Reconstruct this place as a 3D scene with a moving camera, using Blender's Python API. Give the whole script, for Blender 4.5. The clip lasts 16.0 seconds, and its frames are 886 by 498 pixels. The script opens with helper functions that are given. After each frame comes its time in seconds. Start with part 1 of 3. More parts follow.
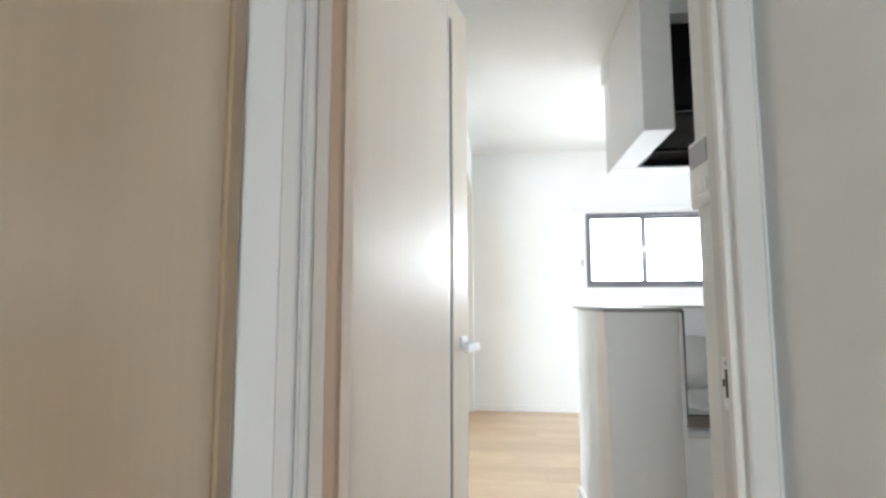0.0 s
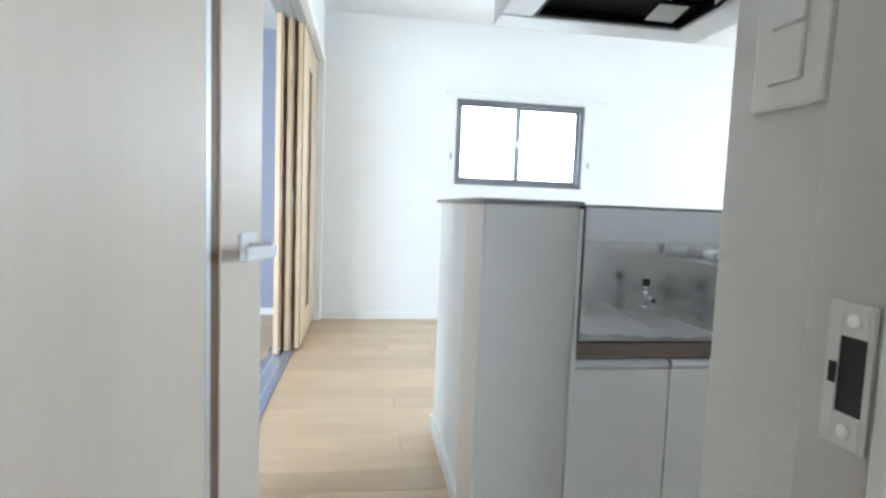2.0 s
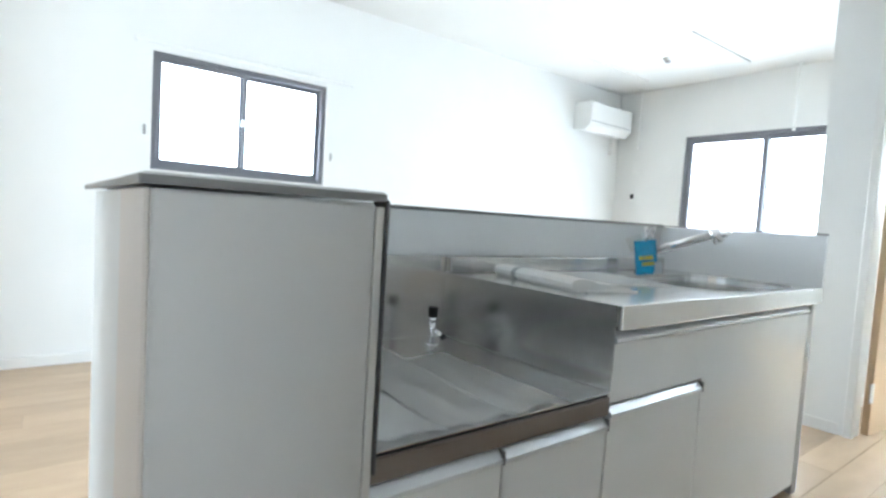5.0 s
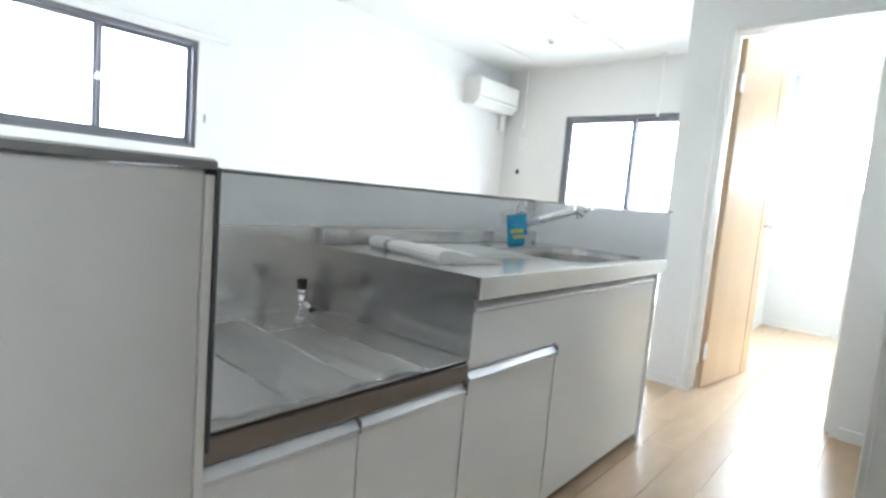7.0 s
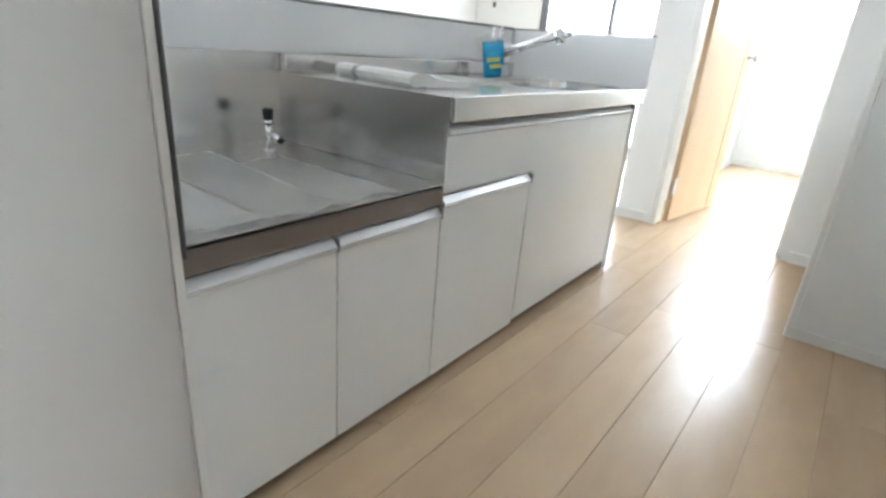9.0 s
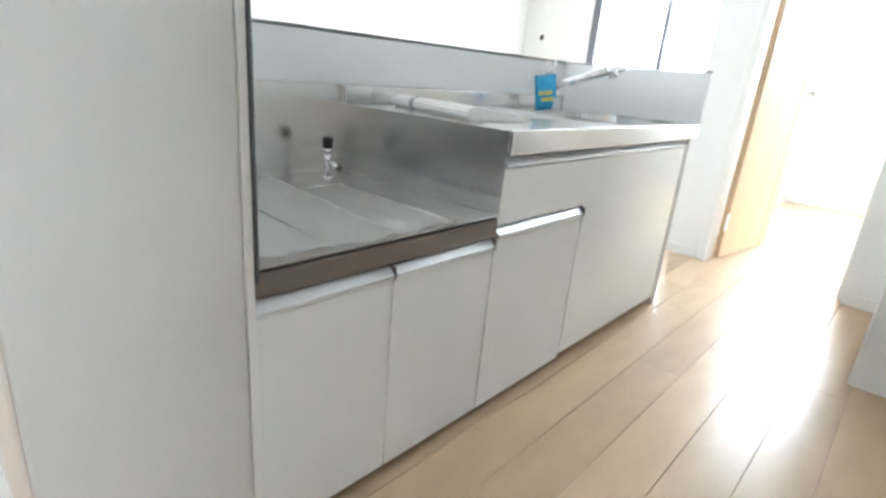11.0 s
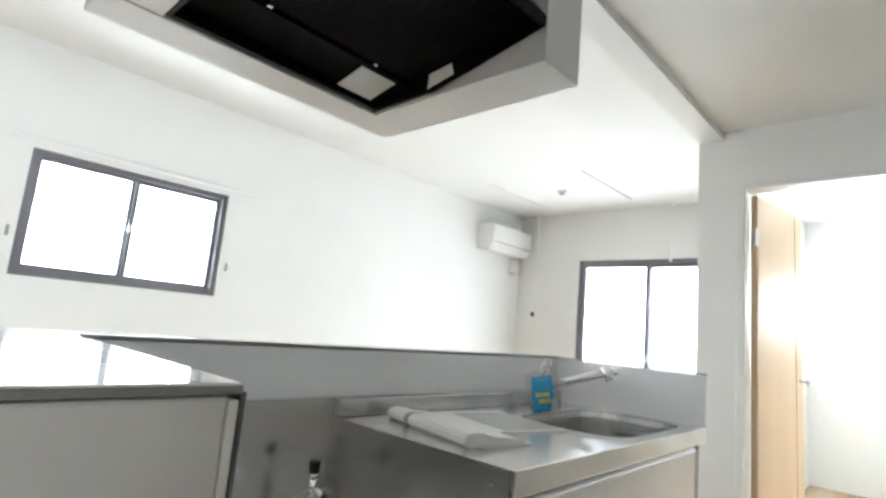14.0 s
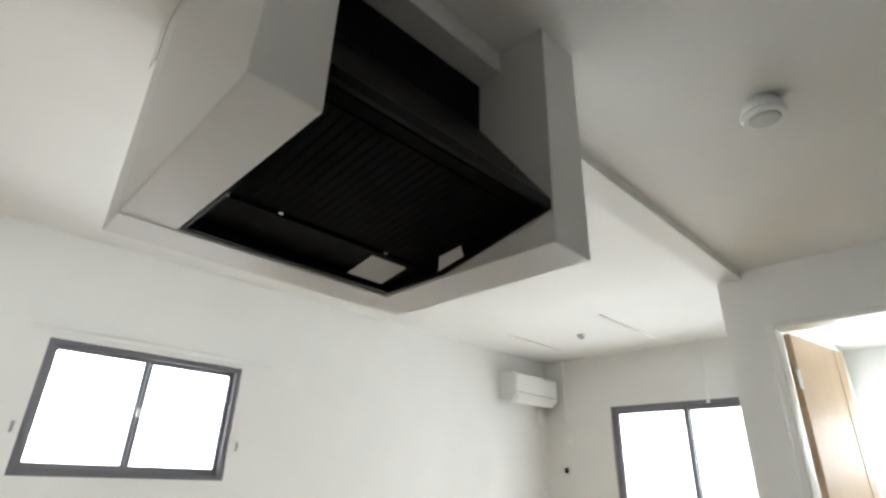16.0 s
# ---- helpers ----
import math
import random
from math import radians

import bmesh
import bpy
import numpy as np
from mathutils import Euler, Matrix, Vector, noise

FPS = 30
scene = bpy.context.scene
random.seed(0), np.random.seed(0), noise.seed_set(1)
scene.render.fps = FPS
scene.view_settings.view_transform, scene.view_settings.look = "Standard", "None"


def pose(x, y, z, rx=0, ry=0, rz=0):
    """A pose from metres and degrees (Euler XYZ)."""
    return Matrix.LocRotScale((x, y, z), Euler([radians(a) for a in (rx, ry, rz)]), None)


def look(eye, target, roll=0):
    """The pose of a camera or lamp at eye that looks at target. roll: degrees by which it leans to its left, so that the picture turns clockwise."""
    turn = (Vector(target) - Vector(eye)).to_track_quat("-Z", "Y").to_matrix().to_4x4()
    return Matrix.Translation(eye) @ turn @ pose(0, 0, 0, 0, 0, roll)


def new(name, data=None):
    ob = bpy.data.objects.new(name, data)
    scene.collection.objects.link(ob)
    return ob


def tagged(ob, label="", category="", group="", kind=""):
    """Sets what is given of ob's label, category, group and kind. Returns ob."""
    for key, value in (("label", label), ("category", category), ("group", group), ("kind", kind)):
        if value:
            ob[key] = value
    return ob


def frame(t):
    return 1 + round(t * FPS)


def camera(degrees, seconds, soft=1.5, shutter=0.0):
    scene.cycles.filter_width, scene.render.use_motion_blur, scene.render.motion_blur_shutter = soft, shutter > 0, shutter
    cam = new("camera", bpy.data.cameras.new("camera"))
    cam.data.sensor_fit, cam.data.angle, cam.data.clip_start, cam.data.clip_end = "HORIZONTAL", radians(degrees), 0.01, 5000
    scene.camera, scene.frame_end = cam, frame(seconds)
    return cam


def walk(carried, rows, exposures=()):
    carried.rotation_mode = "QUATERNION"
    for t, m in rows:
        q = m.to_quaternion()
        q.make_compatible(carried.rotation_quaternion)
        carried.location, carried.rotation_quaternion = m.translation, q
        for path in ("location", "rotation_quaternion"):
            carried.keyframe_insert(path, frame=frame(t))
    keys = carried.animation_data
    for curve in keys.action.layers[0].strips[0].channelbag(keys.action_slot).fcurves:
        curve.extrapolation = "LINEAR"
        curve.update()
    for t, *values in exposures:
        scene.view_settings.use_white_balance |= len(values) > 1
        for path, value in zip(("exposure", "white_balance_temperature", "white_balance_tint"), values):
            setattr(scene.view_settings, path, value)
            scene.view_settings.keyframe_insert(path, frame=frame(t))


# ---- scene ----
cam = camera(80.4, 16.0, soft=2.7)
EXPOSURE = [
    (0, 1.75, 6200, 8),
    (1.5, 1.65, 5700, 5),
    (3, 1.66, 5750, 4),
    (5, 1.68, 5800, 5),
    (7.5, 1.74, 6000, 8),
    (9, 1.96, 6100, 9),
    (11.5, 2.28, 6100, 9),
    (12.5, 2.22, 6200, 9),
    (13.5, 1.65, 6300, 9),
    (14.5, 1.19, 6500, 9),
    (16, 0.88, 6700, 9),
]
PATH = [
    (0, (-0.682, -2.163, 1.018), (-0.893, -0.185, 1.224), -0.1),
    (0.2, (-0.651, -2.109, 1.037), (-0.721, -0.119, 1.224), 0.1),
    (0.5, (-0.621, -2.007, 1.011), (-0.585, -0.014, 1.17), 2.4),
    (1, (-0.588, -1.934, 0.99), (-0.544, 0.065, 0.952), 2.4),
    (1.5, (-0.587, -1.679, 0.974), (-0.428, 0.313, 0.877), 2.3),
    (2, (-0.59, -1.45, 0.973), (-0.29, 0.521, 0.811), 2.2),
    (2.5, (-0.546, -1.217, 0.991), (-0.321, 0.764, 0.836), 1.4),
    (2.6, (-0.521, -1.195, 1.002), (-0.311, 0.786, 0.824), 1.7),
    (3, (-0.516, -0.99, 0.996), (-0.287, 0.992, 0.862), 0.5),
    (3.5, (-0.478, -0.781, 0.978), (-0.055, 1.169, 0.833), -0.4),
    (4, (-0.386, -0.71, 0.966), (0.37, 1.134, 0.805), 1.5),
    (4.5, (-0.397, -0.704, 0.97), (0.656, 0.989, 0.807), 2.3),
    (5, (-0.363, -0.7, 0.971), (0.852, 0.885, 0.855), 3.5),
    (7.5, (-0.305, -0.757, 0.979), (1.239, 0.482, 0.698), 5.0),
    (8, (-0.302, -0.754, 0.949), (1.231, 0.437, 0.469), 5.3),
    (8.5, (-0.305, -0.762, 0.919), (1.195, 0.373, 0.24), 5.0),
    (9, (-0.302, -0.76, 0.908), (1.184, 0.365, 0.182), 4.5),
    (11.5, (-0.333, -0.724, 0.924), (1.063, 0.583, 0.338), 5.1),
    (12, (-0.323, -0.719, 0.947), (1.11, 0.605, 0.509), 5.9),
    (12.5, (-0.308, -0.708, 0.976), (1.156, 0.636, 0.748), 6.5),
    (13, (-0.311, -0.702, 1.014), (1.166, 0.645, 0.967), 6.5),
    (13.5, (-0.303, -0.69, 1.052), (1.161, 0.666, 1.188), 6.0),
    (14, (-0.303, -0.68, 1.082), (1.131, 0.681, 1.383), 5.2),
    (14.5, (-0.295, -0.673, 1.121), (1.101, 0.678, 1.594), 4.4),
    (15, (-0.296, -0.661, 1.157), (1.051, 0.686, 1.768), 3.6),
    (15.5, (-0.291, -0.654, 1.179), (1.026, 0.678, 1.878), 2.5),
    (16, (-0.289, -0.654, 1.201), (0.977, 0.665, 2.012), 1.8),
]
walk(cam, [(t, look(eye, target, roll)) for t, eye, target, roll in PATH], EXPOSURE)

# ---- world, large lights ----
world = bpy.data.worlds.new("sky")
scene.world = world
world.use_nodes = True
wn = world.node_tree.nodes
sky = wn.new("ShaderNodeTexSky")
sky.sky_type, sky.sun_disc = "NISHITA", False
sky.sun_elevation, sky.sun_rotation = radians(50), radians(150)
world.node_tree.links.new(sky.outputs[0], wn["Background"].inputs[0])
wn["Background"].inputs[1].default_value = 0.12


def opening_light(name, eye, target, w, h, power):
    """Sky light set at an opening, some of them added out of view."""
    d = bpy.data.lights.new(name, "AREA")
    d.shape, d.size, d.size_y, d.energy, d.color = "RECTANGLE", w, h, power, (0.86, 0.94, 1.0)
    d.spread = radians(170)
    ob = new(name, d)
    ob.matrix_world = look(eye, target)
    return ob


opening_light("opening_light", (0.72, 3.12, 1.53), (0.72, 0, 1.3), 1.1, 0.7, 8)
opening_light("opening_light", (5.05, 1.39, 1.0), (0, 1.39, 0.9), 1.5, 1.9, 21)
opening_light("opening_light", (5.84, -0.35, 1.55), (0, -0.35, 0.8), 1.0, 0.62, 44)
# added lamp that brightens the bedroom from an unseen opening
opening_light("opening_light", (-2.4, -0.42, 1.1), (-2.4, 3, 1.0), 1.5, 1.8, 28)

# lamp at an added, unseen hall end opening, brightens the hall
opening_light("opening_light", (-0.70, -4.08, 1.15), (-0.70, 0, 1.1), 0.72, 1.9, 0.25)

# ---- materials ----


def mat(name, color, rough=0.6, metal=0.0, scale=8.0, vary=0.06, bump=0.0, bump_scale=200.0, stretch=(1, 1, 1), coat=0.0, per_piece=0.0, spec=0.5, rv=0.12):
    m = bpy.data.materials.new(name)
    m.use_nodes = True
    nt = m.node_tree
    b = nt.nodes["Principled BSDF"]
    b.inputs["Metallic"].default_value, b.inputs["Specular IOR Level"].default_value = metal, spec
    b.inputs["Coat Weight"].default_value, b.inputs["Coat Roughness"].default_value = coat, 0.12
    tc = nt.nodes.new("ShaderNodeTexCoord")
    mp = nt.nodes.new("ShaderNodeMapping")
    mp.inputs["Scale"].default_value = stretch
    nt.links.new(tc.outputs["Object"], mp.inputs["Vector"])
    src = mp.outputs[0]
    if per_piece:
        info = nt.nodes.new("ShaderNodeObjectInfo")
        add = nt.nodes.new("ShaderNodeVectorMath")
        mul = nt.nodes.new("ShaderNodeMath")
        mul.operation, mul.inputs[1].default_value = "MULTIPLY", 37.0
        nt.links.new(info.outputs["Random"], mul.inputs[0])
        nt.links.new(src, add.inputs[0])
        nt.links.new(mul.outputs[0], add.inputs[1])
        src = add.outputs[0]
    n1 = nt.nodes.new("ShaderNodeTexNoise")
    n1.inputs["Scale"].default_value, n1.inputs["Detail"].default_value = scale, 6.0
    n2 = nt.nodes.new("ShaderNodeTexNoise")
    n2.inputs["Scale"].default_value, n2.inputs["Detail"].default_value = scale * 0.13, 3.0
    nt.links.new(src, n1.inputs["Vector"])
    nt.links.new(src, n2.inputs["Vector"])
    mix = nt.nodes.new("ShaderNodeMath")
    nt.links.new(n1.outputs[0], mix.inputs[0])
    nt.links.new(n2.outputs[0], mix.inputs[1])
    last = mix.outputs[0]
    if per_piece:
        pm = nt.nodes.new("ShaderNodeMath")
        pm.operation = "MULTIPLY_ADD"
        pm.inputs[1].default_value = per_piece
        nt.links.new(info.outputs["Random"], pm.inputs[0])
        nt.links.new(last, pm.inputs[2])
        last = pm.outputs[0]
    rng = nt.nodes.new("ShaderNodeMapRange")
    rng.inputs["From Min"].default_value, rng.inputs["From Max"].default_value = 0.6, 1.4 + per_piece
    rng.inputs["To Min"].default_value, rng.inputs["To Max"].default_value = 1.0 - vary, 1.0 + vary
    nt.links.new(last, rng.inputs[0])
    col = nt.nodes.new("ShaderNodeVectorMath")
    col.operation = "MULTIPLY"
    col.inputs[0].default_value = color
    nt.links.new(rng.outputs[0], col.inputs[1])
    nt.links.new(col.outputs[0], b.inputs["Base Color"])
    rr = nt.nodes.new("ShaderNodeMapRange")
    rr.inputs["From Min"].default_value, rr.inputs["From Max"].default_value = 0.3, 0.7
    rr.inputs["To Min"].default_value, rr.inputs["To Max"].default_value = rough * (1 - rv), min(1.0, rough * (1 + rv))
    nt.links.new(n1.outputs[0], rr.inputs[0])
    nt.links.new(rr.outputs[0], b.inputs["Roughness"])
    if bump:
        nb = nt.nodes.new("ShaderNodeTexNoise")
        nb.inputs["Scale"].default_value, nb.inputs["Detail"].default_value = bump_scale, 4.0
        nt.links.new(src, nb.inputs["Vector"])
        bp = nt.nodes.new("ShaderNodeBump")
        bp.inputs["Strength"].default_value, bp.inputs["Distance"].default_value = bump, 0.002
        nt.links.new(nb.outputs[0], bp.inputs["Height"])
        nt.links.new(bp.outputs[0], b.inputs["Normal"])
    return m


WALLPAPER = mat("wallpaper", (0.79, 0.79, 0.77), 0.85, scale=3, vary=0.03, bump=0.35, bump_scale=320)
CEILING = mat("ceiling_paper", (0.79, 0.79, 0.77), 0.88, scale=3, vary=0.03, bump=0.35, bump_scale=260)
PURPLE = mat("purple_paper", (0.31, 0.325, 0.42), 0.85, scale=3, vary=0.04, bump=0.35, bump_scale=320)
PLANK = mat("maple_plank", (0.53, 0.385, 0.25), 0.25, scale=5.5, vary=0.16, stretch=(1, 3, 1), per_piece=0.6, coat=0.0, rv=0.06, spec=0.36)
JOINT = mat("plank_joint", (0.40, 0.31, 0.22), 0.7)
DOORWOOD = mat("pale_door_veneer", (0.70, 0.61, 0.52), 0.34, scale=6, vary=0.035, stretch=(9, 9, 0.4), coat=0.15)
HALLWOOD = mat("hall_door_veneer", (0.60, 0.47, 0.33), 0.34, scale=6, vary=0.04, stretch=(9, 9, 0.4), coat=0.15)
OAKDOOR = mat("orange_door_veneer", (0.66, 0.47, 0.29), 0.32, scale=6, vary=0.08, stretch=(9, 9, 0.4), coat=0.2)
FRAMEWOOD = mat("hall_frame_veneer", (0.46, 0.34, 0.22), 0.45, scale=6, vary=0.05, stretch=(9, 9, 0.4))
DARKGROOVE = mat("brown_groove", (0.17, 0.11, 0.07), 0.5)
TRIM = mat("white_trim", (0.78, 0.77, 0.74), 0.4, scale=4, vary=0.03)
CASING = mat("greyish_casing", (0.66, 0.65, 0.62), 0.45, scale=4, vary=0.03)
BEIGE_TINT = mat("beige_reflection_tint", (0.75, 0.69, 0.63), 0.45, scale=5, vary=0.03)
PANEL = mat("grey_white_melamine", (0.66, 0.65, 0.63), 0.38, scale=5, vary=0.03)
CABINET = mat("glossy_grey_white_door", (0.82, 0.815, 0.80), 0.2, scale=5, vary=0.02, coat=0.3)
SHADEBOARD = mat("shaded_end_board", (0.36, 0.355, 0.35), 0.4, scale=6, vary=0.04)
JAMB = mat("taupe_jamb", (0.56, 0.51, 0.47), 0.45, scale=4, vary=0.03)
CAPGREY = mat("grey_cap_edge", (0.22, 0.215, 0.21), 0.35, scale=6, vary=0.05)
BEAD = mat("dark_bead", (0.07, 0.07, 0.07), 0.4)
CAPTOP = mat("glossy_cap_top", (0.72, 0.72, 0.70), 0.08, scale=5, vary=0.02, coat=0.5)
STEEL = mat("brushed_steel", (0.70, 0.695, 0.685), 0.23, 1.0, scale=3, vary=0.05)
STEELSPLASH = mat("satin_steel_splash", (0.87, 0.875, 0.88), 0.34, 0.0, scale=3, vary=0.03)
ALU = mat("satin_aluminium", (0.76, 0.77, 0.79), 0.42, 0.75, scale=12, vary=0.04)
ALUFRAME = mat("grey_window_aluminium", (0.20, 0.20, 0.22), 0.4, 0.6, scale=10, vary=0.05)
CHROME = mat("chrome", (0.80, 0.80, 0.82), 0.09, 1.0, scale=20, vary=0.03)
FOIL = mat("crinkled_foil", (0.95, 0.945, 0.93), 0.34, 0.8, scale=6, vary=0.04, bump=0.22, bump_scale=9)
BAND = mat("taupe_band", (0.19, 0.15, 0.125), 0.4, scale=9, vary=0.06)
BLACK = mat("hood_black", (0.0020, 0.0020, 0.0023), 0.35, scale=9, vary=0.1, spec=0.10)
BLACKMATT = mat("hood_inner_black", (0.0014, 0.0014, 0.0016), 0.55, scale=9, vary=0.1, spec=0.04)
RUBBER = mat("black_rubber", (0.015, 0.015, 0.015), 0.6)
PLASTIC = mat("white_plastic", (0.80, 0.80, 0.78), 0.35, scale=6, vary=0.02)
GREYPLASTIC = mat("grey_plastic", (0.35, 0.35, 0.35), 0.4, scale=6, vary=0.03)
PAPER = mat("white_paper", (0.82, 0.81, 0.79), 0.8, scale=12, vary=0.04, bump=0.2, bump_scale=60)
BLUEPACK = mat("blue_packet", (0.03, 0.36, 0.66), 0.25, scale=26, vary=0.3, coat=0.4)
YELLOWINK = mat("yellow_print", (0.65, 0.62, 0.10), 0.4)
DIFFUSER = mat("milky_diffuser", (0.45, 0.46, 0.45), 0.5, scale=8, vary=0.03)


def glass_mat(name, color, rough, alpha):
    m = bpy.data.materials.new(name)
    m.use_nodes = True
    b = m.node_tree.nodes["Principled BSDF"]
    b.inputs["Base Color"].default_value = (*color, 1)
    b.inputs["Roughness"].default_value, b.inputs["Transmission Weight"].default_value = rough, alpha
    b.inputs["IOR"].default_value = 1.2
    return m


GLASS = glass_mat("window_glass", (0.97, 0.98, 1.0), 0.05, 1.0)
SLITGLASS = glass_mat("frosted_slit_glass", (0.75, 0.73, 0.70), 0.5, 0.6)


CLEARBAG = glass_mat("clear_plastic_bag", (0.80, 0.86, 0.90), 0.35, 0.5)


def glow_mat(name, color, power):
    m = bpy.data.materials.new(name)
    m.use_nodes = True
    nt = m.node_tree
    e = nt.nodes.new("ShaderNodeEmission")
    e.inputs[0].default_value, e.inputs[1].default_value = (*color, 1), power
    nt.links.new(e.outputs[0], nt.nodes["Material Output"].inputs["Surface"])
    return m


DAYLIGHT = glow_mat("overcast_daylight", (0.94, 0.97, 1.0), 1.9)

# ---- mesh helpers ----


def box(bm, x0, y0, z0, x1, y1, z1, bevel=0.0, seg=1):
    vs = bmesh.ops.create_cube(bm, size=1.0)["verts"]
    bmesh.ops.scale(bm, vec=(x1 - x0, y1 - y0, z1 - z0), verts=vs)
    bmesh.ops.translate(bm, vec=((x0 + x1) / 2, (y0 + y1) / 2, (z0 + z1) / 2), verts=vs)
    if bevel:
        es = list({e for v in vs for e in v.link_edges})
        bmesh.ops.bevel(bm, geom=es, offset=bevel, segments=seg, affect="EDGES", profile=0.5)
    return bm


def boxes(*rows, bevel=0.0, seg=1):
    bm = bmesh.new()
    for r in rows:
        box(bm, *r, bevel=bevel, seg=seg)
    return bm


def rod(bm, p, q, r, r2=None, seg=16):
    p, q = Vector(p), Vector(q)
    m = Matrix.Translation((p + q) / 2) @ (q - p).to_track_quat("Z", "Y").to_matrix().to_4x4()
    bmesh.ops.create_cone(bm, cap_ends=True, segments=seg, radius1=r, radius2=r if r2 is None else r2, depth=(q - p).length, matrix=m)
    return bm


def prism(pts, axis, a, b):
    """A solid from an outline drawn in the plane across the axis, from a to b along it."""
    bm = bmesh.new()
    put = {"x": lambda u, v, w: (w, u, v), "y": lambda u, v, w: (u, w, v), "z": lambda u, v, w: (u, v, w)}[axis]
    lo = [bm.verts.new(put(u, v, a)) for u, v in pts]
    hi = [bm.verts.new(put(u, v, b)) for u, v in pts]
    bm.faces.new(lo)
    bm.faces.new(hi)
    for i in range(len(pts)):
        j = (i + 1) % len(pts)
        bm.faces.new((lo[i], lo[j], hi[j], hi[i]))
    bmesh.ops.recalc_face_normals(bm, faces=bm.faces)
    return bm


def mesh_of(name, bm, material, smooth=False):
    me = bpy.data.meshes.new(name)
    bm.to_mesh(me)
    bm.free()
    me.materials.append(material)
    if smooth:
        for p in me.polygons:
            p.use_smooth = len(p.vertices) == 4
    return me


def part(name, bm, material, parent, label="", smooth=False):
    ob = new(name, mesh_of(name, bm, material, smooth))
    ob.parent = parent
    return tagged(ob, label)


def solid(name, bm, material, label="", category="", kind="", group="", smooth=False):
    return tagged(new(name, mesh_of(name, bm, material, smooth)), label, category, group, kind)


def thing(name, label, category, m=None, group="", kind=""):
    ob = new(name)
    ob.empty_display_size = 0.1
    if m is not None:
        ob.matrix_basis = m
    return tagged(ob, label, category, group, kind)


def wall(name, bm, material=None, label="white textured wallpaper wall of the flat"):
    return solid(name, bm, material or WALLPAPER, label, "wall", "structure")


# ---- structure ----
WEST, NORTH, EAST = -0.94, 2.965, 4.89
KCEIL, LCEIL = 2.34, 2.50
SL0, SL1, SLH = 0.15, 2.90, 2.09          # sliding door opening in the west wall
W1 = (0.155, 1.287, 1.166, 1.882)         # north window
W2 = (0.622, 2.166, 0.03, 1.961)           # east window
FARX = 5.65                               # far wall of the side room

wall("wall_west", boxes((WEST - 0.14, -0.62, 0, WEST, SL0, LCEIL), (WEST - 0.28, -1.0, 0, WEST - 0.18, -0.62, LCEIL), (WEST - 0.18, -0.62, 0, WEST - 0.14, -0.56, LCEIL), (WEST - 0.14, SL0, SLH, WEST, SL1, LCEIL), (WEST - 0.14, SL1, 0, WEST, NORTH, LCEIL)))
wall("wall_north", boxes((WEST - 0.14, NORTH, 0, W1[0], NORTH + 0.14, LCEIL), (W1[1], NORTH, 0, EAST + 0.14, NORTH + 0.14, LCEIL),
                         (W1[0], NORTH, 0, W1[1], NORTH + 0.14, W1[2]), (W1[0], NORTH, W1[3], W1[1], NORTH + 0.14, LCEIL)))
wall("wall_east", boxes((EAST, W2[1], 0, EAST + 0.14, NORTH, LCEIL), (EAST, 0.30, 0, EAST + 0.14, W2[0], LCEIL),
                        (EAST, W2[0], W2[3], EAST + 0.14, W2[1], LCEIL), (EAST, W2[0], 0, EAST + 0.14, W2[1], W2[2])))
wall("wall_between", boxes((2.95, 0.20, 0, FARX, 0.298, LCEIL)))
wall("wall_doorway", boxes((2.85, 0.085, 0, 2.948, 0.30, LCEIL), (2.85, -0.60, 2.0, 2.948, 0.085, LCEIL), (2.77, -0.74, 0, 2.948, -0.60, LCEIL)))
wall("wall_stub", boxes((1.845, -1.6, 0, 1.94, -0.744, KCEIL), (1.94, -0.84, 2.03, 2.77, -0.744, KCEIL)))
wall("wall_niche", boxes((-0.10, -1.6, 0, 1.845, -1.5, KCEIL)))
wall("wall_closet_back", boxes((1.94, -1.6, 0, 2.95, -1.5, KCEIL)))
wall("wall_hall_right", boxes((-0.215, -4.0, 0, -0.10, -1.2, KCEIL), (-0.25, -1.2, 0, -0.10, -0.99, KCEIL)))
wall("wall_hall_left", boxes((-1.36, -4.0, 0, -1.212, -2.064, KCEIL), (-1.36, -2.064, 2.052, -1.212, -1.158, KCEIL), (-1.36, -1.158, 0, -1.212, -1.146, KCEIL), (-1.36, -2.064, 0, -1.262, -1.158, 2.052)))
# opening and glowing board at the hall end are added, both out of view
wall("wall_hall_end", boxes((-1.40, -4.1, 0, -1.08, -4.0, KCEIL), (-0.32, -4.1, 0, -0.10, -4.0, KCEIL), (-1.08, -4.1, 2.1, -0.32, -4.0, KCEIL)))
solid("backdrop", boxes((-2.2, -5.2, -0.3, 0.8, -5.18, 3.2)), DAYLIGHT, "unseen glowing board added outside the hall end", "sky", "structure")
wall("wall_hall_front", boxes((-1.36, -1.145, 0, -1.113, -1.0, KCEIL), (-1.113, -1.145, 2.06, -0.25, -1.0, KCEIL)))
wall("wall_bedroom_north", boxes((-4.2, 3.11, 0, WEST - 0.14, 3.21, LCEIL)), PURPLE, "muted purple accent wallpaper wall of the bedroom")
wall("wall_bedroom_west", boxes((-4.3, -0.5, 0, -4.2, 3.21, LCEIL)))
# the gap is an unseen opening added for the bedroom lamp
wall("wall_bedroom_south", boxes((-4.2, -0.5, 0, -3.2, -0.4, LCEIL), (-1.6, -0.5, 0, -1.08, -0.4, LCEIL), (-3.2, -0.5, 2.0, -1.6, -0.4, LCEIL), (-3.2, -0.5, 0, -1.6, -0.4, 0.2)))
